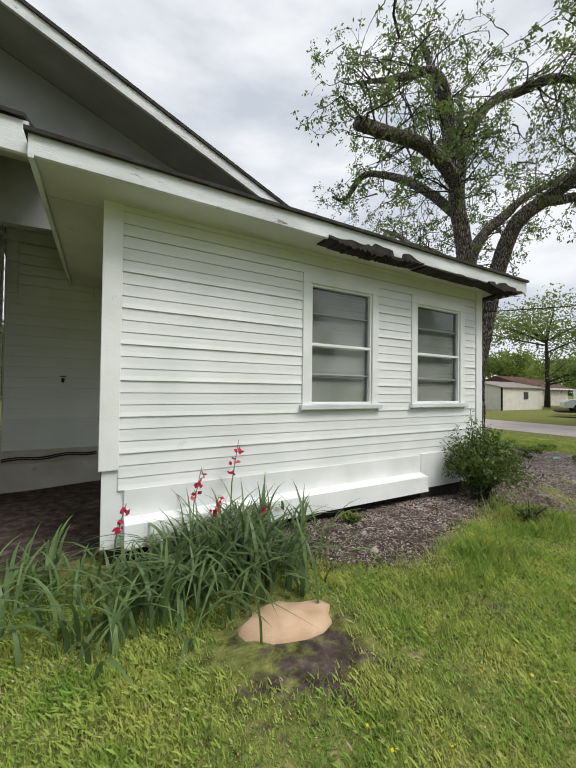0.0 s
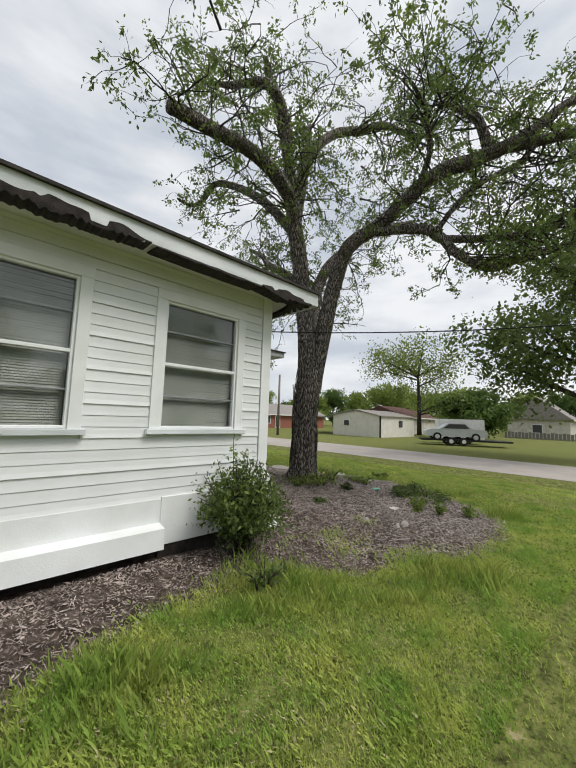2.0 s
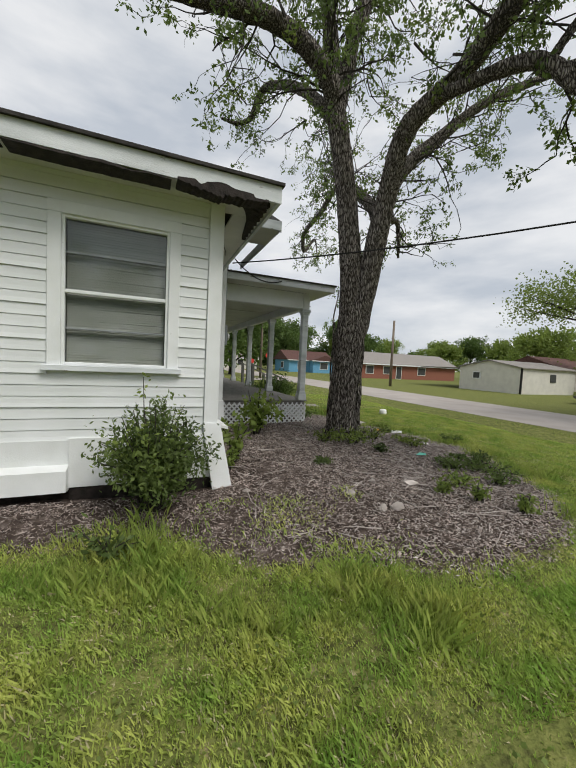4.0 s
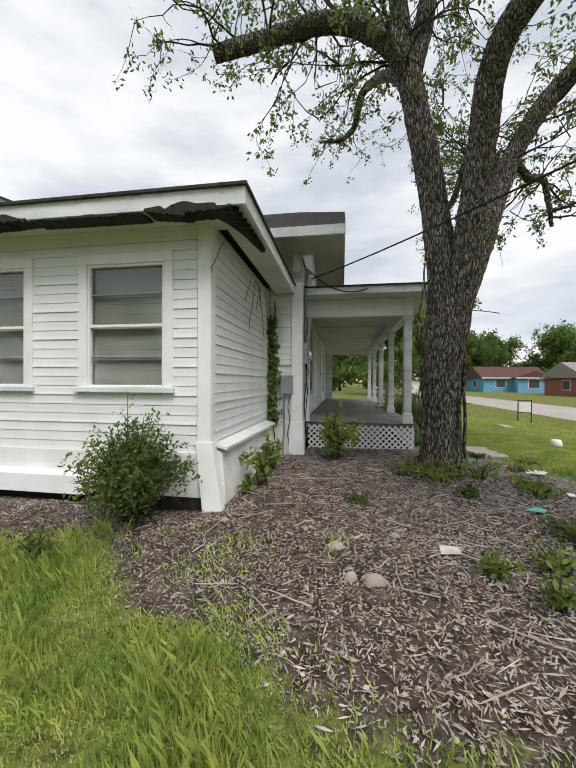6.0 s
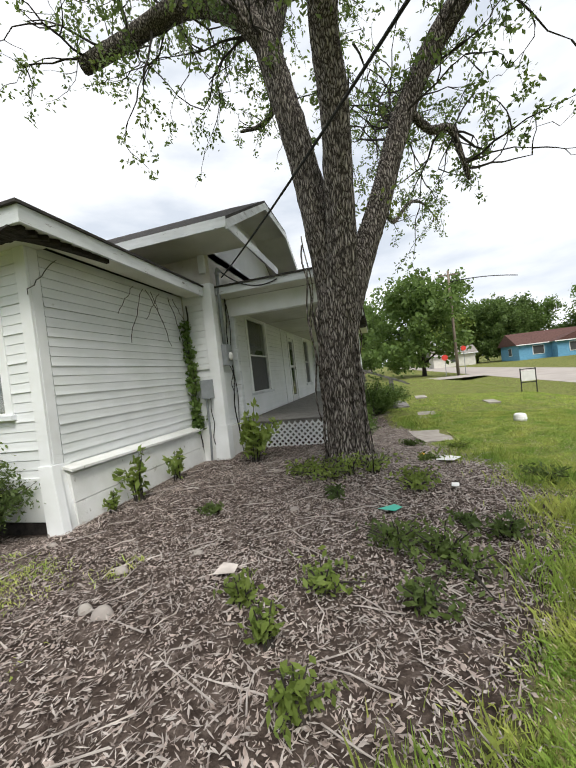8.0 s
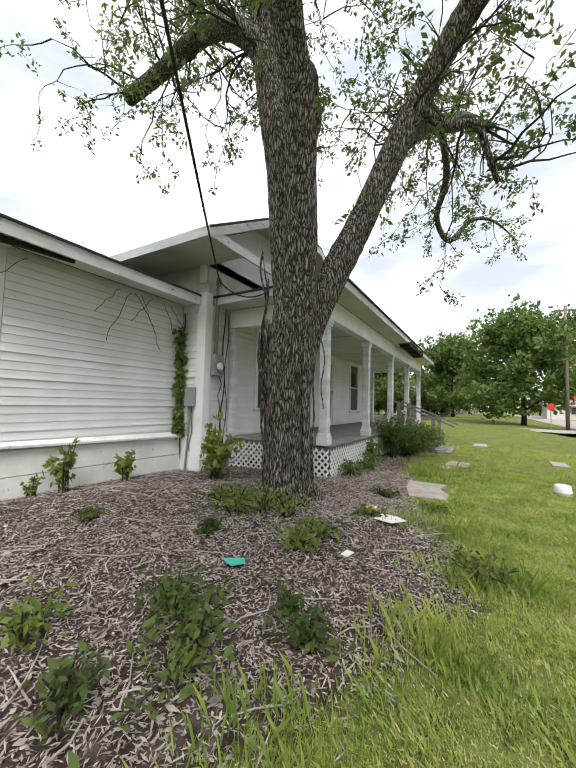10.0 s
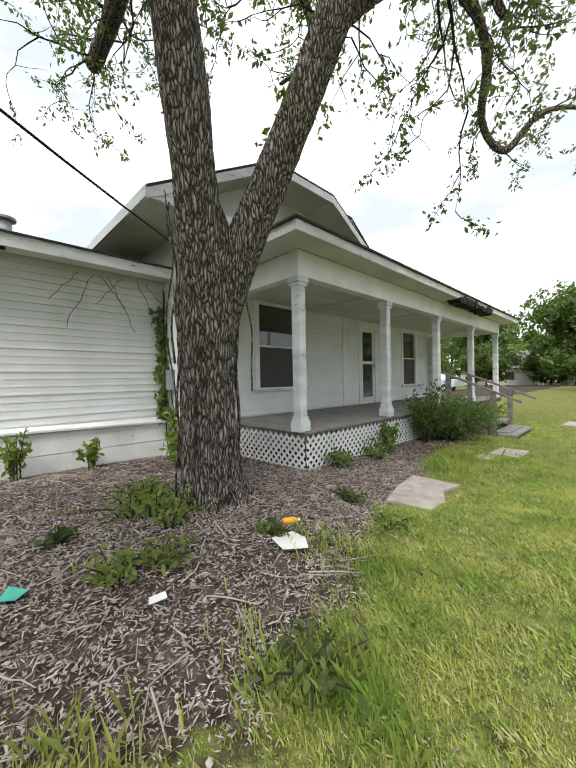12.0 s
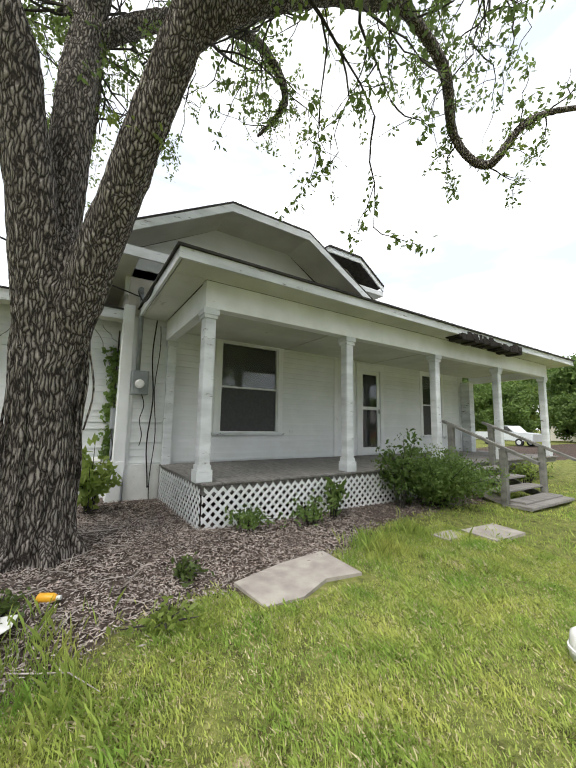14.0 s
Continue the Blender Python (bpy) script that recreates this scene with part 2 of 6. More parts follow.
def ground_mat():
    """Lawn, bare soil and mulch, blended by the mulch attribute of the sheet."""
    m = bpy.data.materials.new("lawn_and_mulch")
    m.use_nodes = True
    n, l = m.node_tree.nodes, m.node_tree.links
    b = n["Principled BSDF"]
    b.inputs["Roughness"].default_value = 0.95
    b.inputs["Specular IOR Level"].default_value = 0.1
    geo = n.new("ShaderNodeNewGeometry")

    def noise_ramp(scale, stops):
        t = n.new("ShaderNodeTexNoise")
        t.inputs["Scale"].default_value, t.inputs["Detail"].default_value = scale, 8
        t.inputs["Roughness"].default_value = 0.65
        l.new(geo.outputs["Position"], t.inputs["Vector"])
        r = n.new("ShaderNodeValToRGB")
        while len(r.color_ramp.elements) < len(stops):
            r.color_ramp.elements.new(0.5)
        for e, (p, c) in zip(r.color_ramp.elements, stops):
            e.position, e.color = p, (*c, 1)
        l.new(t.outputs["Fac"], r.inputs[0])
        return t, r
    _, lawn = noise_ramp(9.0, [(0.32, (0.055, 0.05, 0.022)), (0.48, (0.14, 0.16, 0.045)), (0.6, (0.2, 0.21, 0.065)), (0.7, (0.34, 0.29, 0.17))])
    _, soil = noise_ramp(9, [(0.3, (0.025, 0.018, 0.015)), (0.5, (0.07, 0.053, 0.044)), (0.7, (0.15, 0.12, 0.105))])
    at = n.new("ShaderNodeAttribute")
    at.attribute_name = "mulch"
    t2 = n.new("ShaderNodeTexNoise")
    t2.inputs["Scale"].default_value, t2.inputs["Detail"].default_value = 7, 6
    l.new(geo.outputs["Position"], t2.inputs["Vector"])
    ad = n.new("ShaderNodeMath")
    ad.operation = "ADD"
    l.new(at.outputs["Fac"], ad.inputs[0])
    l.new(t2.outputs["Fac"], ad.inputs[1])
    mr = n.new("ShaderNodeMapRange")
    mr.inputs[1].default_value, mr.inputs[2].default_value = 0.92, 1.08
    l.new(ad.outputs[0], mr.inputs[0])
    mx = n.new("ShaderNodeMix")
    mx.data_type = "RGBA"
    l.new(mr.outputs[0], mx.inputs[0])
    l.new(lawn.outputs[0], mx.inputs[6])
    l.new(soil.outputs[0], mx.inputs[7])
    l.new(mx.outputs[2], b.inputs["Base Color"])
    ft = n.new("ShaderNodeTexNoise")
    ft.inputs["Scale"].default_value, ft.inputs["Detail"].default_value = 45, 6
    l.new(geo.outputs["Position"], ft.inputs["Vector"])
    bp = n.new("ShaderNodeBump")
    bp.inputs["Strength"].default_value, bp.inputs["Distance"].default_value = 0.8, 0.03
    l.new(ft.outputs["Fac"], bp.inputs["Height"])
    l.new(bp.outputs[0], b.inputs["Normal"])
    return m


GROUND = ground_mat()
rng = np.random.default_rng(7)


# ---- mesh helpers ----
class Shape:
    """Collects boxes, prisms and faces for one mesh."""

    def __init__(self):
        self.v, self.f = [], []

    def add(self, vs, fs):
        k = len(self.v)
        self.v += [tuple(p) for p in vs]
        self.f += [tuple(i + k for i in f) for f in fs]
        return self

    def box(self, lo, hi, ease=0.004):
        """A box with its vertical or long edges eased."""
        lo, hi = [min(a, b) for a, b in zip(lo, hi)], [max(a, b) for a, b in zip(lo, hi)]
        size = [b - a for a, b in zip(lo, hi)]
        e = min(ease, min(size) * 0.3)
        ax = size.index(max(size))
        u, w = [(1, 2), (2, 0), (0, 1)][ax]
        ring = [(lo[u] + e, lo[w]), (hi[u] - e, lo[w]), (hi[u], lo[w] + e), (hi[u], hi[w] - e),
                (hi[u] - e, hi[w]), (lo[u] + e, hi[w]), (lo[u], hi[w] - e), (lo[u], lo[w] + e)]
        vs = []
        for s in (lo[ax], hi[ax]):
            for a, b in ring:
                p = [0, 0, 0]
                p[ax], p[u], p[w] = s, a, b
                vs.append(p)
        fs = [tuple(range(7, -1, -1)), tuple(range(8, 16))] + [(i, (i + 1) % 8, 8 + (i + 1) % 8, 8 + i) for i in range(8)]
        return self.add(vs, fs)

    def prism(self, outline, off):
        """A flat outline of 3D points pushed along off."""
        n = len(outline)
        vs = list(outline) + [tuple(a + b for a, b in zip(p, off)) for p in outline]
        return self.add(vs, [tuple(range(n - 1, -1, -1)), tuple(range(n, 2 * n))] + [(i, (i + 1) % n, n + (i + 1) % n, n + i) for i in range(n)])

    def bar(self, a, b, w, h):
        """A straight bar of section w by h from a to b."""
        a, b = Vector(a), Vector(b)
        d = (b - a).normalized()
        s = d.cross(Vector((0, 0, 1)) if abs(d.z) < 0.95 else Vector((1, 0, 0))).normalized() * w / 2
        t = s.cross(d).normalized() * h / 2
        return self.prism([a - s - t, a + s - t, a + s + t, a - s + t], b - a)

    def tube(self, pts, radii, sides=8):
        pts = [Vector(p) for p in pts]
        k = len(self.v)
        for i, p in enumerate(pts):
            d = (pts[min(i + 1, len(pts) - 1)] - pts[max(i - 1, 0)]).normalized()
            s = d.cross(Vector((0.31, 0.95, 0.05)) if abs(d.y) < 0.9 else Vector((1, 0, 0))).normalized()
            t = s.cross(d)
            for j in range(sides):
                a = 2 * math.pi * j / sides
                self.v.append(tuple(p + (s * math.cos(a) + t * math.sin(a)) * radii[i]))
        for i in range(len(pts) - 1):
            for j in range(sides):
                q = (j + 1) % sides
                self.f.append((k + i * sides + j, k + i * sides + q, k + (i + 1) * sides + q, k + (i + 1) * sides + j))
        self.f.append(tuple(k + (len(pts) - 1) * sides + j for j in range(sides)))
        self.f.append(tuple(k + sides - 1 - j for j in range(sides)))
        return self

    def mesh(self, name, material, smooth=False):
        me = bpy.data.meshes.new(name)
        me.from_pydata(self.v, [], self.f)
        me.materials.append(material)
        bm = bmesh.new()
        bm.from_mesh(me)
        bmesh.ops.recalc_face_normals(bm, faces=bm.faces)
        bm.to_mesh(me)
        bm.free()
        if smooth:
            me.polygons.foreach_set("use_smooth", [True] * len(me.polygons))
        return me


def part(name, shape, material, parent=None, label="", smooth=False):
    ob = new(name, shape.mesh(name, material, smooth))
    ob.parent = parent
    if label:
        ob["label"] = label
    return ob


def raw(name, verts, faces, material, parent=None, smooth=False):
    """A big mesh out of numpy arrays; faces all with the same number of corners."""
    me = bpy.data.meshes.new(name)
    nv, (nf, k) = len(verts), faces.shape
    me.vertices.add(nv)
    me.vertices.foreach_set("co", verts.astype(np.float32).ravel())
    me.loops.add(nf * k)
    me.loops.foreach_set("vertex_index", faces.astype(np.int32).ravel())
    me.polygons.add(nf)
    me.polygons.foreach_set("loop_start", np.arange(nf, dtype=np.int32) * k)
    if smooth:
        me.polygons.foreach_set("use_smooth", np.ones(nf, dtype=bool))
    me.materials.append(material)
    me.update(calc_edges=True)
    ob = new(name, me)
    ob.parent = parent
    return ob


def thing(name, at, label, category, group=""):
    ob = new(name)
    ob.location = at
    ob.empty_display_size = 0.1
    bpy.context.view_layer.update()
    return tagged(ob, label, category, group)


def under(ob, child):
    """Hangs a child whose mesh is in world places under an Empty."""
    child.parent = ob
    child.matrix_parent_inverse = Matrix.Translation(ob.location).inverted()
    return child


def wpart(name, shape, material, ob, label="", smooth=False):
    return under(ob, part(name, shape, material, None, label, smooth))


def struct(name, shape, material, label, category):
    return tagged(part(name, shape, material), label, category, "", "structure")


# ---- ground ----
MULCH = [(-4.6, 0.2), (-4.1, -0.45), (-3.5, -1.0), (-2.7, -1.3), (-1.9, -1.0), (-1.0, -0.85), (-0.3, -1.15), (0.1, -1.55), (0.7, -1.65), (1.2, -2.0),
         (1.7, -2.2), (2.9, -2.1), (3.7, -1.65), (4.3, -0.8), (4.75, 0.2), (5.0, 1.0), (4.85, 1.95), (4.5, 2.7), (4.3, 3.3),
         (4.1, 4.9), (3.7, 5.6), (3.6, 7.0), (3.5, 9.0), (-0.3, 9.0), (-0.3, 0.2)]


def mulch_depth(x, y):
    """Signed distance to the mulch bed's outline, positive inside."""
    p = np.stack([x, y], -1)
    inside = np.zeros(x.shape, bool)
    best = np.full(x.shape, 1e9)
    for (ax, ay), (bx, by) in zip(MULCH, MULCH[1:] + MULCH[:1]):
        d = np.array([bx - ax, by - ay])
        q = p - np.array([ax, ay])
        k = np.clip((q @ d) / (d @ d), 0, 1)
        best = np.minimum(best, np.hypot(*(q - k[..., None] * d).transpose(-1, *range(q.ndim - 1))))
        cross = ((ay > y) != (by > y)) & (x < (bx - ax) * (y - ay) / (by - ay + 1e-12) + ax)
        inside ^= cross
    return np.where(inside, best, -best)


def smooth_step(a, b, x):
    k = np.clip((x - a) / (b - a), 0, 1)
    return k * k * (3 - 2 * k)


def ground_z(x, y):
    x, y = np.asarray(x, float), np.asarray(y, float)
    z = 0.018 * np.sin(x * 1.7 + y) + 0.02 * np.sin(y * 1.3 - x * 0.6 + 1) + 0.012 * np.sin(3.1 * x - 2.3 * y)
    z = z * (1 - smooth_step(8.5, 11.5, x))
    z = z + 0.06 * smooth_step(0, 1.2, mulch_depth(x, y)) - 0.02
    z = z - 0.3 * smooth_step(5.5, 11.5, x) - 0.16 * np.exp(-((x - 10.2) / 0.9) ** 2)
    z = z - 0.1 * smooth_step(10, 26, y) * (1 - smooth_step(5, 12, x))
    return np.where((np.abs(x) > 60) | (np.abs(y) > 60), -0.35, z)


def build_ground():
    xs = np.concatenate([[-2500, -400, -120, -60], np.arange(-40, -9, 1.5), np.arange(-9, 8, 0.13), np.arange(8, 20, 0.4), np.arange(20, 70, 3.0), [120, 400, 2500]])
    ys = np.concatenate([[-2500, -400, -120, -60], np.arange(-40, -5, 1.5), np.arange(-5, 9, 0.13), np.arange(9, 34, 0.5), np.arange(34, 100, 4.0), [150, 400, 2500]])
    gx, gy = np.meshgrid(xs, ys)
    gz = ground_z(gx, gy)
    v = np.stack([gx, gy, gz], -1).reshape(-1, 3)
    w = len(xs)
    i = (np.arange(len(ys) - 1)[:, None] * w + np.arange(w - 1)[None, :]).ravel()
    ob = raw("ground", v, np.stack([i, i + 1, i + w + 1, i + w], -1), GROUND, smooth=True)
    a = ob.data.attributes.new("mulch", "FLOAT", "POINT")
    k = np.clip(0.5 + mulch_depth(gx, gy) * 1.1, 0, 1)
    k = np.maximum(k, 0.62 * np.exp(-(((gx + 4.25) / 0.75) ** 2 + ((gy + 1.75) / 0.5) ** 2)))
    k = np.maximum(k, 0.55 * np.exp(-(((gx + 2.9) / 0.5) ** 2 + ((gy + 2.0) / 0.35) ** 2)))
    k = np.maximum(k, 0.85 * smooth_step(-0.2, 0.5, gy) * smooth_step(-8.0, -7.2, gx) * (gx < 0))
    a.data.foreach_set("value", k.ravel().astype(np.float32))
    tagged(ob, "patchy spring lawn with a brown leaf-mulch bed", "ground", "", "structure")


build_ground()


def strip(name, x0, x1, y0, y1, lift, material, label, category, nx=8, ny=60):
    gx, gy = np.meshgrid(np.linspace(x0, x1, nx), np.linspace(y0, y1, ny))
    gz = np.full(gx.shape, lift)
    v = np.stack([gx, gy, gz], -1).reshape(-1, 3)
    i = (np.arange(ny - 1)[:, None] * nx + np.arange(nx - 1)[None, :]).ravel()
    top = raw(name, v, np.stack([i, i + 1, i + nx + 1, i + nx], -1), material)
    return tagged(top, label, category, "", "structure")


strip("road", 12.0, 17.6, -160, 220, -0.312, ROADM, "pale worn asphalt street beside the lawn", "road")
strip("side_road", -60, 12.0, 26.5, 30.5, -0.2, ROADM, "pale gravel side street", "road", 40, 6)


def slab(name, pts, z, thick, material, label, category):
    s = Shape().prism([(x, y, z - thick) for x, y in pts], (0, 0, thick))
    return tagged(part(name, s, material), label, category)


# ---- house ----
PITCH = 0.1067
plank_meshes = {}


def plank(length, pitch, step):
    """A lapped siding board along x, its face towards -y, the bottom edge proud by step over the one below."""
    prof = [(0, 0), (-0.012 - step, 0.0), (-0.0135 - step, 0.0015), (-0.012 - 0.4 * step, pitch * 0.4), (-0.012, pitch - 0.003), (0, pitch - 0.003)]
    return Shape().prism([(0, a, b) for a, b in prof], (length, 0, 0))


def siding(wall, origin, direction, length, z0, z1, material, holes=(), pitch=PITCH, bold=0):
    """Boards on a wall from origin along direction ('x' or 'y'), every third joint deep; holes are (from, to, low, high) along it."""
    z, row = z0, 0
    while z < z1 - 0.03:
        spans = [(0.0, length)]
        for a, b, lo, hi in holes:
            if z + pitch * 0.6 > lo and z + pitch * 0.3 < hi:
                spans = [q for s, e in spans for q in ((s, min(e, a)), (max(s, b), e)) if q[1] - q[0] > 0.03]
        step = 0.011 if row % 3 == bold else 0.0045
        for s, e in spans:
            key = (round(e - s, 2), material.name, pitch, step)
            if key not in plank_meshes:
                plank_meshes[key] = plank(e - s, pitch, step).mesh("plank", material)
            ob = new("plank", plank_meshes[key])
            tilt = random.uniform(-0.0012, 0.0012)
            if direction == "x":
                ob.matrix_world = Matrix.Translation((origin[0] + s, origin[1], z)) @ Matrix.Rotation(tilt, 4, "Y")
            else:
                ob.matrix_world = Matrix.Translation((origin[0], origin[1] + s, z)) @ Matrix.Rotation(radians(90), 4, "Z") @ Matrix.Rotation(tilt, 4, "Y")
            ob.parent = wall
        z += pitch
        row += 1


def wall_with_holes(name, axis, plane, depth, a0, a1, z0, z1, holes, material, label):
    """A thick wall along axis with openings cut through it."""
    s = Shape()

    def put(p, q, lo, hi):
        if q - p > 0.005 and hi - lo > 0.005:
            s.box((p, plane, lo), (q, plane + depth, hi), 0.001) if axis == "x" else s.box((plane, p, lo), (plane + depth, q, hi), 0.001)
    cur = a0
    for a, b, lo, hi in sorted(holes):
        put(cur, a, z0, z1)
        put(a, b, z0, lo)
        put(a, b, hi, z1)
        cur = b
    put(cur, a1, z0, z1)
    return struct(name, s, material, label, "wall")


def window(name, axis, plane, out, a0, a1, z0, z1, casing=0.11, blinds=True, label="", bars=(0.5,), lower_dark=False, head=0.0):
    """Casing, sill, sash bars, two glass panes and blinds; out is the way out of the wall (+1 or -1)."""
    base = (a0 + a1) / 2
    ob = thing(name, (base, plane, z0) if axis == "x" else (plane, base, z0), label, "window")
    ob["kind"] = "structure"

    def bx(p, q, lo, hi, d0, d1, ease=0.004):
        s = Shape()
        d0, d1 = plane + out * d0, plane + out * d1
        return s.box((p, d0, lo), (q, d1, hi), ease) if axis == "x" else s.box((d0, p, lo), (d1, q, hi), ease)
    wpart("side_casing", bx(a0 - casing, a0, z0, z1, -0.02, 0.032), TRIM, ob)
    wpart("side_casing", bx(a1, a1 + casing, z0, z1, -0.02, 0.032), TRIM, ob)
    wpart("head_casing", bx(a0 - casing, a1 + casing, z1, z1 + casing + head, -0.02, 0.034), TRIM, ob)
    wpart("window_sill", bx(a0 - casing - 0.03, a1 + casing + 0.03, z0 - 0.055, z0, -0.05, 0.075), WORN, ob)
    f = 0.028
    for p, q, lo, hi in ((a0, a0 + f, z0, z1), (a1 - f, a1, z0, z1), (a0 + f, a1 - f, z0, z0 + f), (a0 + f, a1 - f, z1 - f, z1)):
        wpart("window_frame", bx(p, q, lo, hi, -0.05, 0.012), TRIM, ob)
    mid = z0 + (z1 - z0) * 0.5
    wpart("meeting_rail", bx(a0 + f, a1 - f, mid - 0.017, mid + 0.017, -0.045, 0.008), TRIM, ob)
    for k in bars:
        if abs(k - 0.5) > 0.01:
            zz = z0 + (z1 - z0) * k
            wpart("sash_bar", bx(a0 + f, a1 - f, zz - 0.009, zz + 0.009, -0.05, -0.015), METAL, ob)
    for lo, hi in ((z0 + f, mid - 0.017), (mid + 0.017, z1 - f)):
        g = wpart("pane", bx(a0 + f, a1 - f, lo, hi, -0.034, -0.03, 0), GLASS, ob)
        g.visible_shadow = False
    if lower_dark:
        wpart("insect_screen", bx(a0 + f, a1 - f, z0 + f, mid - 0.017, -0.026, -0.024, 0), SCREEN, ob)
    if blinds:
        s = Shape()
        L = a1 - a0 - 2 * f - 0.01
        s.prism([(0, -0.006, -0.0125), (0, -0.0045, -0.013), (0, 0.006, 0.0115), (0, 0.0045, 0.0125)], (L, 0, 0))
        me = s.mesh("slat", BLINDM)
        z = z0 + 0.04
        while z < z1 - 0.03:
            o = new("slat", me)
            sag = random.uniform(-0.004, 0.004)
            if axis == "x":
                o.matrix_world = Matrix.Translation((a0 + f + 0.005, plane - out * 0.075, z)) @ Matrix.Rotation(sag, 4, "Y")
            else:
                o.matrix_world = Matrix.Translation((plane - out * 0.075, a0 + f + 0.005, z)) @ Matrix.Rotation(radians(90), 4, "Z") @ Matrix.Rotation(sag, 4, "Y")
            under(ob, o)
            z += 0.024
    # Added panel behind the glass, its colour standing for the unlit room.
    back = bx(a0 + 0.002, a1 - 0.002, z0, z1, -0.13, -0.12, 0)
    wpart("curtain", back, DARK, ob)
    return ob


# wing with two blind windows
W1, W2 = (-3.24, -2.31, 1.325, 2.73), (-1.48, -0.53, 1.325, 2.725)
south = wall_with_holes("wall_south", "x", 0.0, 0.14, -5.33, 0.0, 0.1, 3.12, [W1, W2], WHITE, "white painted lapped board wall of the low wing")
siding(south, (-5.2, 0.0), "x", 5.06, 0.597, 3.1, WHITE,
       [(w[0] - 0.11 + 5.2, w[1] + 0.11 + 5.2, w[2] - 0.05, w[3] + 0.11) for w in (W1, W2)])
for w in (W1, W2):
    window("window_1", "x", 0.0, -1, *w, label="double-hung window with white casing and lowered grey blinds", bars=(0.25, 0.5, 0.76))
east = wall_with_holes("wall_east", "y", -0.14, 0.14, 0.14, 3.0, 0.1, 3.12, [], WHITE, "white painted lapped board end wall of the wing")
siding(east, (0.0, 0.13), "y", 2.85, 0.72, 3.1, WHITE, pitch=0.11, bold=1)
# White wall painted darker to stand for the recess shade.
struct("wall_west", Shape().box((-5.33, 0.14, 0.0), (-5.19, 3.0, 3.12)), AGED_SHADE, "white board wall of the recess, its shade put into the paint", "wall")
for lo, hi in (((-0.13, -0.032, 0.72), (0.022, 0.0, 3.1)), ((0.0, 0.0, 0.72), (0.024, 0.12, 3.1)),
               ((-5.355, -0.03, 0.78), (-5.2, 0.0, 3.12))):
    struct("trim", Shape().box(lo, hi), TRIM, "white corner board", "trim")
# skirt of the wing
struct("skirt", Shape().prism([(-5.15, -0.03, 0.6), (-5.15, -0.02, 0.34), (-5.15, 0.06, 0.3), (-5.15, 0.06, 0.6)], (5.1, 0, 0)), TRIM, "white skirting board under the siding", "trim")
struct("skirt_ledge", Shape().prism([(-5.15, -0.02, 0.36), (-5.15, -0.15, 0.33), (-5.15, -0.16, 0.13), (-5.15, 0.0, 0.11)], (3.75, 0, 0)), TRIM, "white boxed sill ledge, lifted off the soil", "trim")
# Solid dark board in place of the shaded gap below the ledge.
struct("skirt_base", Shape().box((-5.3, 0.02, -0.2), (-1.4, 0.1, 0.3)), CHAR_GAP, "near-black board painted as the shade of the crawl space gap", "wall")
struct("skirt_end", Shape().box((-1.4, -0.035, 0.13), (-0.02, 0.06, 0.62)), TRIM, "white skirting panel", "trim")
# Same dark board, continuing the painted gap shade to the corner.
struct("footing", Shape().box((-1.4, -0.02, -0.2), (-0.02, 0.05, 0.16)), CHAR_GAP, "near-black board painted as the shade at the wall foot", "wall")
struct("corner_flare", Shape().prism([(-0.14, -0.05, 0.74), (0.05, -0.05, 0.74), (0.2, -0.12, -0.02), (-0.02, -0.13, -0.02)], (0, 0.09, 0)), TRIM, "flared white corner board", "trim")
struct("corner_flare_side", Shape().prism([(0.03, 0.0, 0.74), (0.03, 0.2, 0.72), (0.13, 0.22, 0.0), (0.17, -0.03, 0.0)], (-0.05, 0.02, 0)), TRIM, "flared white corner board", "trim")
struct("foundation_east", Shape().prism([(0.0, 0.1, -0.2), (0.165, 0.1, -0.2), (0.14, 0.1, 0.285), (0.0, 0.1, 0.285)], (0, 2.92, -0.02)), CONCRETE, "stained white painted foundation wall", "wall")
struct("foundation_board_east", Shape().prism([(0.0, 0.1, 0.296), (0.135, 0.1, 0.296), (0.11, 0.1, 0.6), (0.0, 0.1, 0.66)], (0, 2.92, -0.02)), CONCRETE, "stained white skirting board over an open crack", "trim")
struct("ledge_east", Shape().prism([(0.0, 0.08, 0.68), (0.0, 3.0, 0.64), (0.17, 3.0, 0.58), (0.17, 0.08, 0.64)], (0, 0, 0.03)), CONCRETE, "stained sloping wooden ledge", "trim")

# wing roof
EZ = 3.07


def eave(name, a, b, h, material, label, thick=0.035):
    struct(name, Shape().bar((a[0], a[1], a[2] + h / 2), (b[0], b[1], b[2] + h / 2), thick, h), material, label, "trim")


struct("ceiling_soffit_wing", Shape().box((-5.78, -0.4, EZ + 0.03), (0.48, 0.14, EZ + 0.05)).box((0.14, 0.142, EZ + 0.03), (0.48, 2.95, EZ + 0.05)).box((-5.78, 0.142, EZ + 0.03), (-5.34, 2.95, EZ + 0.05)), SOFFIT, "mildewed pale soffit", "soffit")
eave("fascia_south", (-5.8, -0.42, EZ + 0.02), (0.5, -0.42, EZ), 0.19, WORN, "peeling white fascia board")
eave("fascia_east", (0.5, -0.438, EZ), (0.5, 2.96, EZ), 0.19, WORN, "peeling white fascia board")
eave("fascia_west", (-5.8, -0.438, EZ), (-5.8, 2.96, EZ), 0.19, WORN, "peeling white fascia board")
roof = Shape()
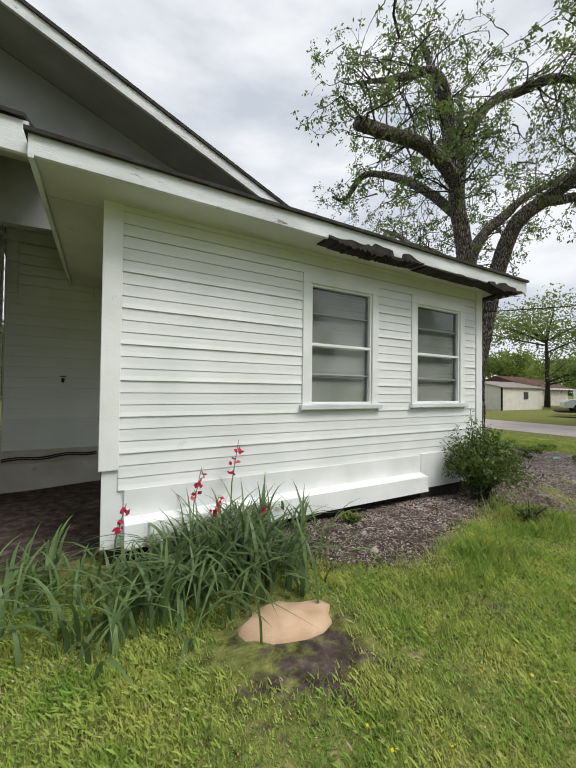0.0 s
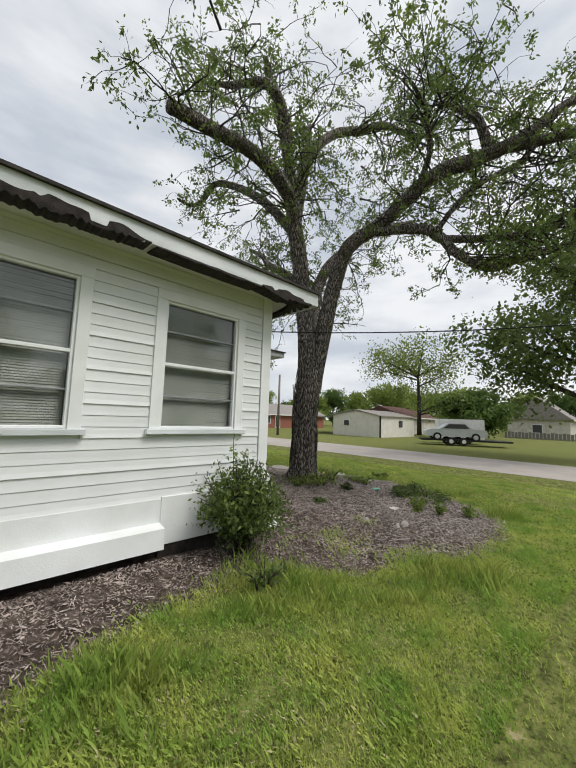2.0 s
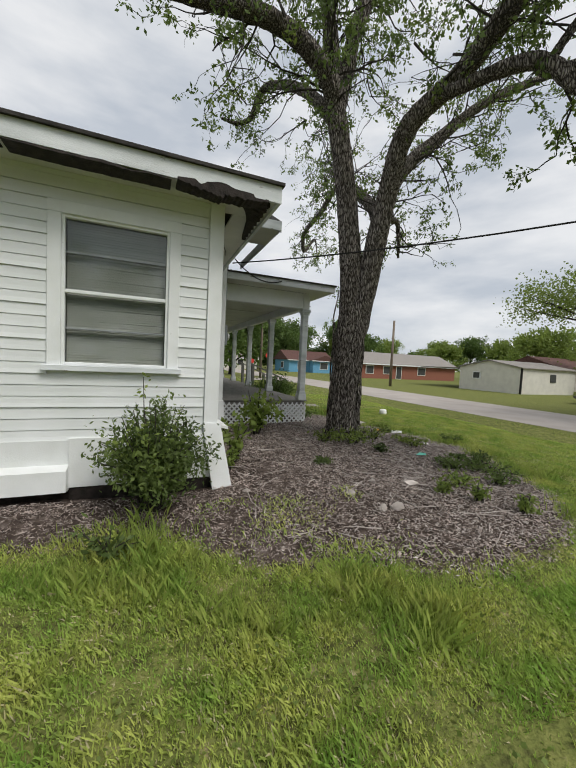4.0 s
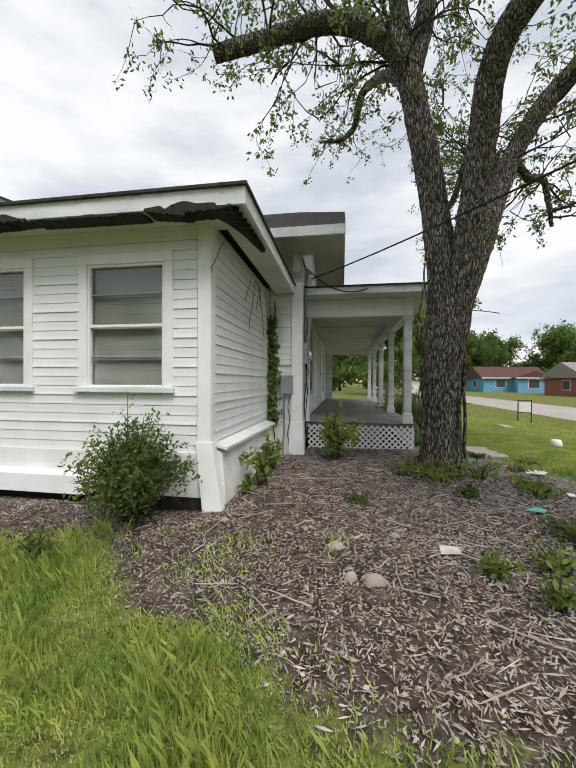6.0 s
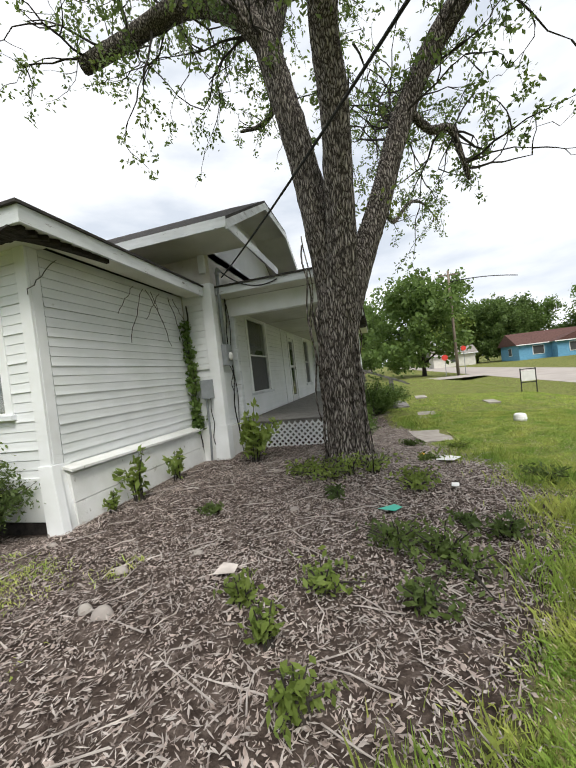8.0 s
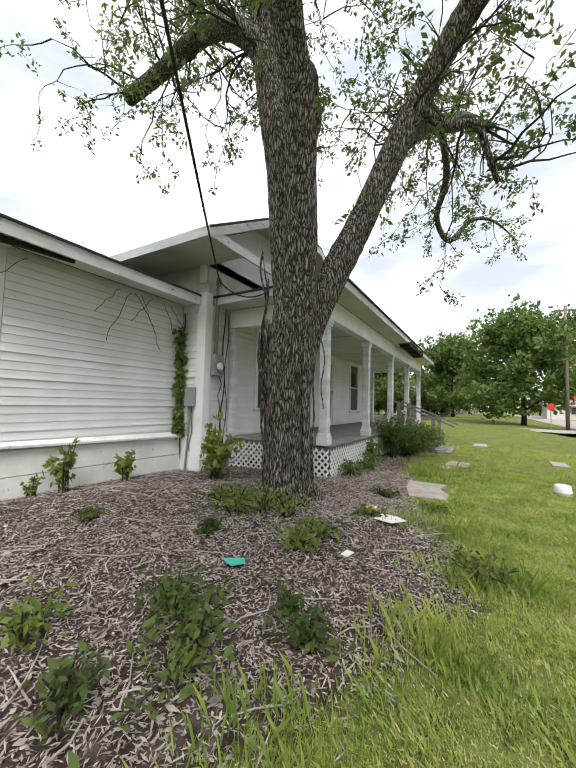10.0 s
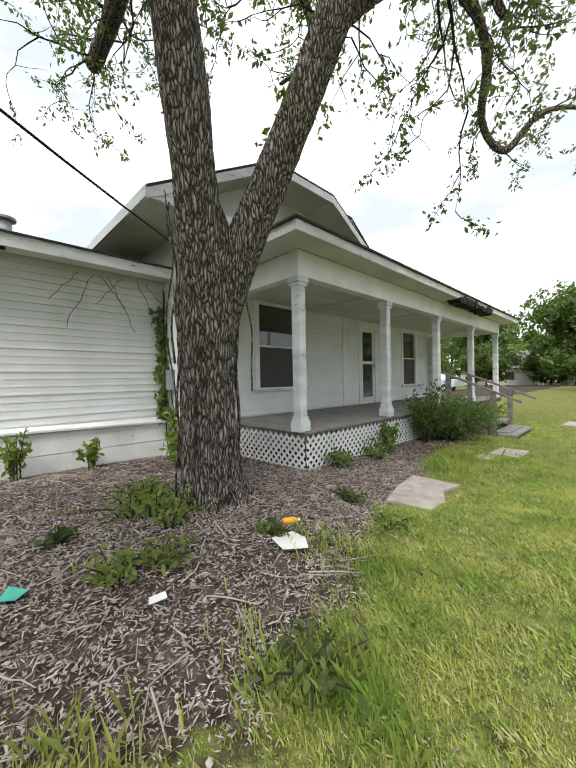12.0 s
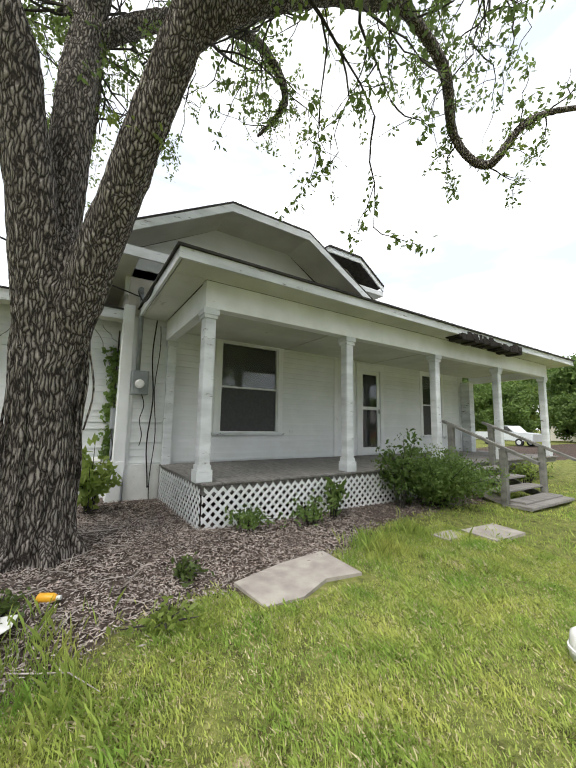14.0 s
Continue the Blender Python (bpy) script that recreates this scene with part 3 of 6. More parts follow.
roof.add([(-5.84, -0.47, 3.265), (0.54, -0.47, 3.265), (0.54, 3.0, 3.265), (-5.84, 3.0, 3.265), (-4.3, 2.0, 3.55), (-0.6, 2.0, 3.55), (-0.6, 3.0, 3.55), (-4.3, 3.0, 3.55),
          (-5.84, -0.47, 3.235), (0.54, -0.47, 3.235), (0.54, 3.0, 3.235), (-5.84, 3.0, 3.235)],
         [(0, 1, 5, 4), (1, 2, 6, 5), (4, 5, 6, 7), (3, 0, 4, 7), (0, 8, 9, 1), (1, 9, 10, 2), (3, 11, 8, 0), (8, 11, 10, 9)])
struct("roof_wing", roof, ROOF, "low dark shingle roof over the wing", "roof")


def ragged(name, a, b, size, n, seed, label):
    """A ragged rotten strip hanging below an eave."""
    r = random.Random(seed)
    s = Shape()
    top, bot, vs = [], [], []
    for i in range(n + 1):
        k = i / n
        p = Vector(a).lerp(Vector(b), k)
        drop = size * (0.2 + 0.8 * math.sin(math.pi * k)) * (0.75 + 0.5 * noise.noise(Vector((p.x * 3.1, seed, 0))) + 0.35 * noise.noise(Vector((p.x * 11, seed, 2))) + 0.55 * noise.noise(Vector((p.x * 29, seed, 4))))
        wob = 0.03 * noise.noise(Vector((p.x * 5, 3, seed)))
        vs += [(p.x, p.y + wob - 0.012, p.z + min(0.1, 1.4 * size + 0.012) * (0.3 + 0.6 * math.sin(math.pi * k)) * (0.55 + 0.9 * noise.noise(Vector((p.x * 4, 7, seed))))), (p.x, p.y + wob - 0.02, p.z - drop), (p.x, p.y + 0.2, p.z - drop * 0.6), (p.x, p.y + 0.26, p.z + 0.035)]
    fs = []
    for i in range(n):
        for j in range(4):
            q = (j + 1) % 4
            fs.append((i * 4 + j, i * 4 + q, i * 4 + 4 + q, i * 4 + 4 + j))
    fs += [(0, 1, 2, 3), (n * 4 + 3, n * 4 + 2, n * 4 + 1, n * 4)]
    s.add(vs, fs)
    struct(name, s, CHAR_GAP, label, "trim")


ragged("rotten_eave", (-3.3, -0.43, EZ + 0.02), (-1.85, -0.43, EZ + 0.02), 0.075, 130, 3, "charred rotten gap in the eave")
ragged("rotten_eave", (-1.8, -0.43, EZ - 0.01), (-0.55, -0.43, EZ - 0.02), 0.012, 90, 5, "charred rotten gap in the eave")
ragged("rotten_eave", (-0.5, -0.43, EZ), (0.38, -0.43, EZ - 0.01), 0.065, 90, 8, "charred rotten gap in the eave")
s = Shape()
for i in range(9):
    s.bar((0.05 + 0.03 * i, -0.38 + 0.03 * i, EZ + 0.005), (0.42, -0.33 + 0.13 * i, EZ + 0.0), 0.05, 0.05)
struct("rotten_corner", s, CHAR_GAP, "rotten dark boards under the roof corner", "trim")

# upper gable over the wing
GS = 0.41


def gz_at(x):
    return 4.14 - GS * (x + 3.7)


s = Shape()
s.prism([(-7.4, 0.6, gz_at(-7.4)), (-1.6, 0.6, gz_at(-1.6)), (-1.6, 0.6, gz_at(-1.6) - 0.04), (-7.4, 0.6, gz_at(-7.4) - 0.04)], (0, 2.3, 0))
struct("roof_gable_wing", s, ROOF, "dark shingle gable roof above the wing", "roof")
s = Shape().prism([(-7.4, 0.62, gz_at(-7.4) - 0.04), (-1.75, 0.62, gz_at(-1.75) - 0.04), (-1.75, 0.62, gz_at(-1.75) - 0.16), (-7.4, 0.62, gz_at(-7.4) - 0.16)], (0, 0.035, 0))
struct("rake_board", s, WORN, "white sloping rake board", "trim")
# Soffit and gable wall get their overhang shade from the grey paint.
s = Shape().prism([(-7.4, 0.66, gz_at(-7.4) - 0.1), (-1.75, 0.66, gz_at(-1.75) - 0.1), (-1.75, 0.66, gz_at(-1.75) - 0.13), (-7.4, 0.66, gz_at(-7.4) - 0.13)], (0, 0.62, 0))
struct("rake_soffit", s, DULL, "soffit below the rake, painted dark grey for its shade", "soffit")
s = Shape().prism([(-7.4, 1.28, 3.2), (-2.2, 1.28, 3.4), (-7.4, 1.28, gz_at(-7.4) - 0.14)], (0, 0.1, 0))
struct("wall_gable_wing", s, DULL, "board gable wall, painted dark grey for its shade", "wall")

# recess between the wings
# Backing walls here are toned down for shade; the boards on them are white.
recess = struct("wall_recess", Shape().box((-6.62, 3.0, 0.0), (0.59, 3.14, 4.0)), AGED_SHADE, "weathered board wall, its shade put into the paint", "wall")
siding(recess, (-6.6, 3.0), "x", 1.27, 0.55, 3.95, WHITE, [(0.14, 1.12, 2.85, 3.62)], pitch=0.155)
siding(recess, (0.03, 3.0), "x", 0.42, 0.58, 3.15, WHITE, pitch=0.125)
ob = thing("wall_hatch", (-5.97, 2.98, 2.85), "boarded-over hatch painted like the wall around it", "hatch")
for i in range(5):
    wpart("board", Shape().box((-6.45, 2.965, 2.86 + 0.152 * i), (-5.49, 2.995, 3.005 + 0.152 * i)), WHITE, ob)
ob = thing("outdoor_tap", (-5.87, 2.96, 1.6), "small dark tap on the recess wall", "tap")
wpart("spout", Shape().tube([(-5.87, 2.98, 1.62), (-5.87, 2.9, 1.62), (-5.87, 2.88, 1.57)], [0.018, 0.022, 0.018]), BLACK, ob)
wpart("handle", Shape().bar((-5.91, 2.9, 1.66), (-5.83, 2.9, 1.66), 0.02, 0.015), BLACK, ob)
struct("foundation_recess", Shape().box((-6.62, 2.9, -0.3), (-5.34, 2.985, 0.36)), AGED_SHADE, "stained foundation board", "wall")
westw = struct("wall_west_wing", Shape().box((-6.8, 2.0, -0.2), (-6.64, 2.99, 4.4)), AGED_SHADE, "board wall of the west wing, its shade put into the paint", "wall")
siding(westw, (-6.64, 2.0), "y", 0.97, 0.4, 4.3, WHITE, pitch=0.155)
struct("wall_west_front", Shape().box((-8.5, 2.0, -0.2), (-6.8, 2.14, 4.4)), WHITE, "white board wall of the west wing", "wall")
s = Shape().prism([(-8.0, -0.25, 3.3), (-5.86, -0.25, 3.3), (-5.86, 2.98, 4.66), (-8.0, 2.98, 4.66)], (0, 0, 0.05))
struct("ceiling_recess", s, SOFFIT, "pale sloping soffit over the recess", "soffit")
struct("fascia_recess", Shape().box((-8.0, -0.3, 3.16), (-5.84, -0.262, 3.4)), WORN, "white fascia over the recess", "trim")
s = Shape().prism([(-8.0, -0.33, 3.405), (-5.86, -0.33, 3.405), (-5.86, 2.98, 4.76), (-8.0, 2.98, 4.76)], (0, 0, 0.03))
struct("roof_recess", s, ROOF, "dark shingle roof over the recess", "roof")
for k in range(2):
    ob = thing("cable", (-6.0, 2.93, 0.4), "black cable running along the recess wall", "cable")
    wpart("wire", Shape().tube([(-6.6 + 0.1 * i, 2.955, 0.4 + 0.03 * k + 0.004 * i + 0.015 * math.sin(i)) for i in range(13)], [0.01] * 13, 6), BLACK, ob)

# main house and porch
D_DOOR, D_W1, D_W2 = (8.5, 9.22, 0.6, 2.74), (4.73, 6.04, 1.12, 2.93), (11.03, 11.95, 1.05, 2.86)
front = wall_with_holes("wall_front", "y", 0.46, 0.14, 3.0, 13.2, 0.0, 4.0, [D_DOOR, D_W1, D_W2], WHITE, "white board wall along the porch")
siding(front, (0.6, 3.14), "y", 9.9, 0.6, 3.1, WHITE,
       [(D_DOOR[0] - 0.13 - 3.14, D_DOOR[1] + 0.13 - 3.14, 0, D_DOOR[3] + 0.14)] +
       [(w[0] - 0.12 - 3.14, w[1] + 0.12 - 3.14, w[2] - 0.06, w[3] + 0.14) for w in (D_W1, D_W2)], pitch=0.115)
window("window_2", "y", 0.6, 1, *D_W1, casing=0.12, blinds=False, label="porch window with white casing, screened lower sash", lower_dark=True, head=0.02)
window("window_3", "y", 0.6, 1, *D_W2, casing=0.12, blinds=False, label="porch window with white casing, screened lower sash", lower_dark=True, head=0.02)
door = thing("door_1", (0.6, 8.86, 0.6), "white storm door with two dark glass panels", "door")
door["kind"] = "structure"
for lo, hi in (((0.58, 8.37, 0.57), (0.64, 8.5, 2.74)), ((0.58, 9.22, 0.57), (0.64, 9.35, 2.74)), ((0.58, 8.35, 2.74), (0.645, 9.37, 2.9))):
    wpart("door_casing", Shape().box(lo, hi), TRIM, door)
for lo, hi in (((0.57, 8.5, 0.6), (0.61, 8.6, 2.74)), ((0.57, 9.12, 0.6), (0.61, 9.22, 2.74)), ((0.57, 8.6, 0.6), (0.61, 9.12, 0.76)),
               ((0.57, 8.6, 1.72), (0.61, 9.12, 1.8)), ((0.57, 8.6, 2.64), (0.61, 9.12, 2.74))):
    wpart("door_rail", Shape().box(lo, hi), TRIM, door)
for lo, hi in ((0.76, 1.72), (1.8, 2.64)):
    g = wpart("pane", Shape().box((0.585, 8.6, lo), (0.59, 9.12, hi), 0), GLASS, door)
    g.visible_shadow = False
wpart("door_leaf", Shape().box((0.49, 8.5, 0.6), (0.52, 9.22, 2.74)), SCREEN, door)
wpart("door_handle", Shape().bar((0.64, 9.16, 1.62), (0.64, 9.16, 1.74), 0.025, 0.025), METAL, door)
for y0, y1 in ((7.62, 7.74), (3.02, 3.16), (12.9, 13.05)):
    struct("trim", Shape().box((0.6, y0, 0.57), (0.637, y1, 3.1)), TRIM, "white vertical trim board", "trim")
# corner pilaster by the meter
s = Shape().box((0.46, 2.93, 0.62), (0.67, 3.1, 3.3)).prism([(0.44, 2.91, 0.64), (0.69, 2.91, 0.64), (0.72, 2.84, -0.05), (0.43, 2.84, -0.05)], (0, 0.2, 0))
struct("corner_pilaster", s, TRIM, "white corner pilaster with a flared base", "trim")
struct("foundation_meter", Shape().box((0.05, 2.94, -0.2), (0.45, 2.99, 0.58)).box((0.605, 3.1, -0.2), (0.66, 3.66, 0.58)), CONCRETE, "stained white foundation", "wall")
struct("belt_board", Shape().box((0.02, 2.95, 1.72), (0.5, 2.975, 1.79)), TRIM, "white horizontal board", "trim")
# Unseen solid blocks, added to keep the inside of the house dark.
struct("wall_back", Shape().box((-6.6, 8.0, 0), (0.45, 13.2, 4.0)).box((-6.6, 3.3, 0), (-0.3, 8.0, 3.9)), DARK, "unseen blocks that fill the house, painted dim", "wall")

FZ = 0.57
pf = struct("porch_floor_frame", Shape().box((0.62, 3.7, 0.42), (2.84, 13.75, FZ - 0.03)), GREYWOOD, "weathered timber porch frame", "floor")
fl = []
me = Shape().box((0.64, 0, -0.026), (2.9, 0.086, 0), 0.004).mesh("floor_board", GREYWOOD)
y = 3.66
while y < 13.8:
    o = new("floor_board", me)
    o.location = (random.uniform(-0.008, 0.012), y, FZ + random.uniform(-0.002, 0.002))
    o.parent = pf
    y += 0.09
struct("ceiling_porch", Shape().box((0.62, 3.8, 2.96), (2.67, 13.6, 2.99)), SOFFIT, "pale peeling board ceiling of the porch", "ceiling")
struct("ceiling_batten", Shape().box((0.62, 6.2, 2.945), (2.66, 6.23, 2.958)).box((0.62, 8.9, 2.945), (2.66, 8.93, 2.958)), AGED_SHADE, "thin ceiling batten", "ceiling")
struct("porch_beam", Shape().box((2.66, 3.63, 2.76), (2.82, 13.65, 3.12)), TRIM, "white porch beam", "beam")
struct("porch_beam_south", Shape().box((0.64, 3.64, 2.76), (2.655, 3.78, 3.12)), TRIM, "white porch beam", "beam")
struct("porch_beam_north", Shape().box((0.64, 13.5, 2.76), (2.655, 13.64, 3.12)), TRIM, "white porch beam", "beam")
struct("ceiling_soffit_porch", Shape().box((2.825, 3.22, 3.12), (3.2, 14.28, 3.14)).box((0.62, 3.22, 3.12), (2.82, 3.63, 3.14)).box((0.62, 13.66, 3.12), (2.82, 14.28, 3.14)), SOFFIT, "pale porch soffit", "soffit")
eave("fascia_porch", (3.22, 3.2, 3.12), (3.22, 14.3, 3.12), 0.13, WORN, "peeling white porch fascia")
eave("fascia_porch_south", (0.6, 3.19, 3.12), (3.238, 3.19, 3.12), 0.13, WORN, "peeling white porch fascia")
eave("fascia_porch_north", (0.6, 14.31, 3.12), (3.238, 14.31, 3.12), 0.13, WORN, "peeling white porch fascia")
s = Shape()
s.add([(3.27, 3.14, 3.28), (3.27, 14.36, 3.28), (0.6, 14.36, 3.28), (0.6, 3.14, 3.28), (0.6, 5.2, 3.72), (0.6, 12.3, 3.72),
       (3.27, 3.14, 3.25), (3.27, 14.36, 3.25), (0.6, 14.36, 3.25), (0.6, 3.14, 3.25)],
      [(0, 1, 5, 4), (1, 2, 5), (3, 0, 4), (0, 6, 7, 1), (3, 9, 6, 0), (1, 7, 8, 2), (9, 8, 7, 6)])
struct("roof_porch", s, ROOF, "dark shingle porch roof", "roof")
ragged_y = random.Random(4)
s = Shape()
for i in range(34):
    yy = 8.6 + i * 0.075
    s.box((3.0 + ragged_y.uniform(-0.08, 0.05), yy, 3.13 - ragged_y.uniform(0.03, 0.1)), (3.25 + ragged_y.uniform(-0.02, 0.02), yy + ragged_y.uniform(0.07, 0.16), 3.13 + ragged_y.uniform(0.01, 0.1)))
struct("rotten_porch_eave", s, CHAR_GAP, "rotten blackened stretch of porch eave", "trim")

# porch posts
def post(y):
    ob = thing("porch_post", (2.74, y, FZ), "square white porch post with peeling paint", "post", "posts of the porch")
    wpart("shaft", Shape().box((2.665, y - 0.075, FZ + 0.2), (2.815, y + 0.075, 2.66), 0.012), WORN, ob)
    s = Shape().box((2.64, y - 0.1, FZ), (2.84, y + 0.1, FZ + 0.13), 0.01)
    s.prism([(2.64, y - 0.1, FZ + 0.13), (2.84, y - 0.1, FZ + 0.13), (2.84, y + 0.1, FZ + 0.13), (2.64, y + 0.1, FZ + 0.13)], (0, 0, 0.02))
    wpart("base", s.box((2.655, y - 0.085, FZ + 0.15), (2.825, y + 0.085, FZ + 0.21), 0.01), WORN, ob)
    wpart("capital", Shape().box((2.65, y - 0.09, 2.62), (2.83, y + 0.09, 2.67), 0.008).box((2.635, y - 0.105, 2.67), (2.845, y + 0.105, 2.755), 0.01), WORN, ob)


for y in (3.71, 6.11, 8.5, 10.97, 13.5):
    post(y)
struct("porch_pilaster", Shape().box((0.63, 3.68, FZ), (0.74, 3.82, 2.7)).box((0.62, 3.66, 2.66), (0.76, 3.84, 2.755)), WORN, "white half post against the house wall", "post")
struct("porch_pilaster", Shape().box((0.66, 12.95, FZ), (0.95, 13.2, 2.755)), WORN, "white half post against the house wall", "post")

# lattice skirt
def lattice(name, place, length, low, high, label):
    ob = thing(name, place(0, low), label, "lattice")
    h = high - low
    sp, w = 0.118, 0.036
    for way in (1, -1):
        c = -h + 0.03
        while c < length:
            a0, a1 = max(0.0, c), min(length, c + h)
            if a1 - a0 > 0.04:
                z0, z1 = (low + a0 - c, low + a1 - c) if way == 1 else (high - (a0 - c), high - (a1 - c))
                s = Shape()
                p, q = place(a0, z0, 0.006 * way), place(a1, z1, 0.006 * way)
                s.bar(p, q, 0.006, w) if False else s.prism([place(a0, z0 - w * 0.7, 0.006 * way), place(a0, z0 + w * 0.7, 0.006 * way), place(a1, z1 + w * 0.7, 0.006 * way), place(a1, z1 - w * 0.7, 0.006 * way)], tuple(Vector(place(0, 0, 0.006)) - Vector(place(0, 0, 0))))
                wpart("slat", s, WHITE, ob)
            c += sp
    return ob


lattice("porch_lattice", lambda a, z, o=0.0: (2.87 + o, 3.68 + a, z), 5.2, 0.02, 0.5, "white diamond lattice skirting below the porch")
lattice("porch_lattice", lambda a, z, o=0.0: (0.72 + a, 3.66 - o, z), 2.14, 0.0, 0.5, "white diamond lattice skirting below the porch")
# Added solid box whose grey stands for the shade behind the lattice.
struct("crawl_space", Shape().box((0.8, 4.4, -0.2), (2.3, 13.6, 0.41)), DARK, "dim grey box painted as the shade under the porch", "wall")

# steps and rails
st = thing("porch_steps", (3.5, 9.4, 0.0), "weathered grey wooden porch steps", "steps")
for i in range(4):
    x, z = 3.0 + 0.3 * i, 0.5 - 0.14 * i
    wpart("tread", Shape().box((x, 8.68, z - 0.04), (x + 0.29, 10.15, z), 0.008), GREYWOOD, st)
for yy in (8.72, 10.08):
    wpart("stringer", Shape().prism([(2.92, yy, 0.46), (4.1, yy, -0.02), (4.1, yy, -0.1), (2.92, yy, 0.2)], (0, 0.04, 0)), GREYWOOD, st)
wpart("bottom_board", Shape().box((4.0, 8.5, 0.0), (4.35, 10.2, 0.05), 0.008), GREYWOOD, st)
for y in (8.66, 10.17):
    hr = thing("handrail", (3.9, y, 0), "grey wooden handrail beside the porch steps", "handrail", "rails of the steps")
    wpart("rail", Shape().bar((2.78, y, 1.42), (4.42, y, 0.74), 0.09, 0.045), RAILWOOD, hr)
    wpart("lower_post", Shape().box((3.84, y - 0.05, -0.06), (3.94, y + 0.05, 0.94)), RAILWOOD, hr)
    wpart("upper_post", Shape().box((2.9, y - 0.05, 0.0), (3.0, y + 0.05, 1.34)), RAILWOOD, hr)

# main roof: clipped front gable
EX, Y0, Y1, YA, YB, EZM, TZ = 1.46, 2.12, 8.62, 4.5, 6.24, 4.0, 5.36
RY, RZ, RX = (YA + YB) / 2, 5.86, 0.3
s = Shape()
T = [(EX, Y0, EZM), (EX, YA, TZ), (EX, YB, TZ), (EX, Y1, EZM), (RX, RY, RZ), (-7.5, RY, RZ), (-7.5, Y0, EZM), (-7.5, Y1, EZM)]
s.add(T, [(0, 1, 4, 5, 6), (1, 2, 4), (2, 3, 7, 5, 4)])
s.add([(x, y, z - 0.05) for x, y, z in T], [(6, 5, 4, 1, 0), (4, 2, 1), (4, 5, 7, 3, 2)])
s.add([T[i] for i in (0, 1, 2, 3)] + [(T[i][0], T[i][1], T[i][2] - 0.05) for i in (0, 1, 2, 3)], [(0, 4, 5, 1), (1, 5, 6, 2), (2, 6, 7, 3)])
s.add([T[0], T[6], (EX, Y0, EZM - 0.05), (-7.5, Y0, EZM - 0.05)], [(0, 1, 3, 2)])
struct("roof_main", s, ROOF, "dark shingle roof with a clipped front gable", "roof")


def rake(a, b, h=0.15, drop=0.05):
    p = [(EX - 0.03, a[0], a[1] - drop), (EX - 0.03, b[0], b[1] - drop), (EX - 0.03, b[0], b[1] - drop - h), (EX - 0.03, a[0], a[1] - drop - h)]
    struct("rake_main", Shape().prism(p, (0.035, 0, 0)), WORN, "peeling white rake board", "trim")


rake((Y0, EZM), (YA, TZ))
rake((YA, TZ), (YB, TZ))
rake((YB, TZ), (Y1, EZM))
for a, b in (((Y0, EZM), (YA, TZ)), ((YA, TZ), (YB, TZ)), ((YB, TZ), (Y1, EZM))):
    struct("ceiling_gable", Shape().prism([(EX - 0.035, a[0], a[1] - 0.14), (EX - 0.035, b[0], b[1] - 0.14), (0.6, b[0], b[1] - 0.14), (0.6, a[0], a[1] - 0.14)], (0, 0, 0.025)), SOFFIT, "pale soffit of the gable overhang", "soffit")
s = Shape().prism([(0.6, Y0 + 0.8, EZM - 0.5), (0.6, Y0 + 0.8, EZM + 0.3), (0.6, YA, TZ - 0.14), (0.6, YB, TZ - 0.14), (0.6, Y1 - 0.6, EZM + 0.1), (0.6, Y1 - 0.6, EZM - 0.5)], (-0.12, 0, 0))
struct("wall_gable_front", s, WHITE, "white gable wall", "wall")
eave("fascia_main_south", (-7.5, Y0, EZM - 0.17), (EX, Y0, EZM - 0.17), 0.16, WORN, "peeling white main eave fascia")
eave("fascia_main_return", (EX - 0.02, Y0 + 0.02, EZM - 0.17), (EX - 0.02, 5.0, EZM - 0.17), 0.16, WORN, "peeling white return of the main eave")
struct("ceiling_soffit_main", Shape().box((-7.0, Y0 + 0.03, EZM - 0.17), (EX - 0.04, 3.0, EZM - 0.145)), SOFFIT, "pale wide main soffit", "soffit")
struct("wall_frieze", Shape().box((-6.0, 2.985, 3.2), (0.66, 3.0, EZM - 0.17)).box((0.6, 3.0, 3.14), (0.62, 9.0, EZM - 0.17)), AGED_SHADE, "weathered frieze boards below the main eave", "wall")
# second higher clipped gable further back on the roof
GX = -0.4
G2 = [(7.1, 5.6), (8.27, 6.5), (9.54, 6.5), (10.55, 5.8)]
s = Shape()
for (ya, za), (yb, zb) in zip(G2, G2[1:]):
    s.prism([(GX, ya, za), (GX, yb, zb), (GX, yb, zb - 0.15), (GX, ya, za - 0.15)], (0.04, 0, 0))
struct("rake_second", s, WORN, "white rake of a second gable", "trim")
s = Shape()
for (ya, za), (yb, zb) in zip(G2, G2[1:]):
    s.prism([(GX + 0.07, ya, za), (GX + 0.07, yb, zb), (GX + 0.07, yb, zb + 0.05), (GX + 0.07, ya, za + 0.05)], (-6, 0, 0))
struct("roof_second", s, ROOF, "dark shingle roof of a second gable", "roof")
struct("wall_gable_second", Shape().prism([(GX - 0.6, 7.1, 4.4), (GX - 0.6, 7.1, 5.5), (GX - 0.6, 8.27, 6.4), (GX - 0.6, 9.54, 6.4), (GX - 0.6, 10.4, 5.75), (GX - 0.6, 10.4, 4.4)], (-0.1, 0, 0)), AGED_SHADE, "white gable wall", "wall")
struct("band_second", Shape().box((GX - 0.6, 8.4, 5.5), (GX + 0.02, 10.55, 5.65)), WORN, "white eave return of the second gable", "trim")

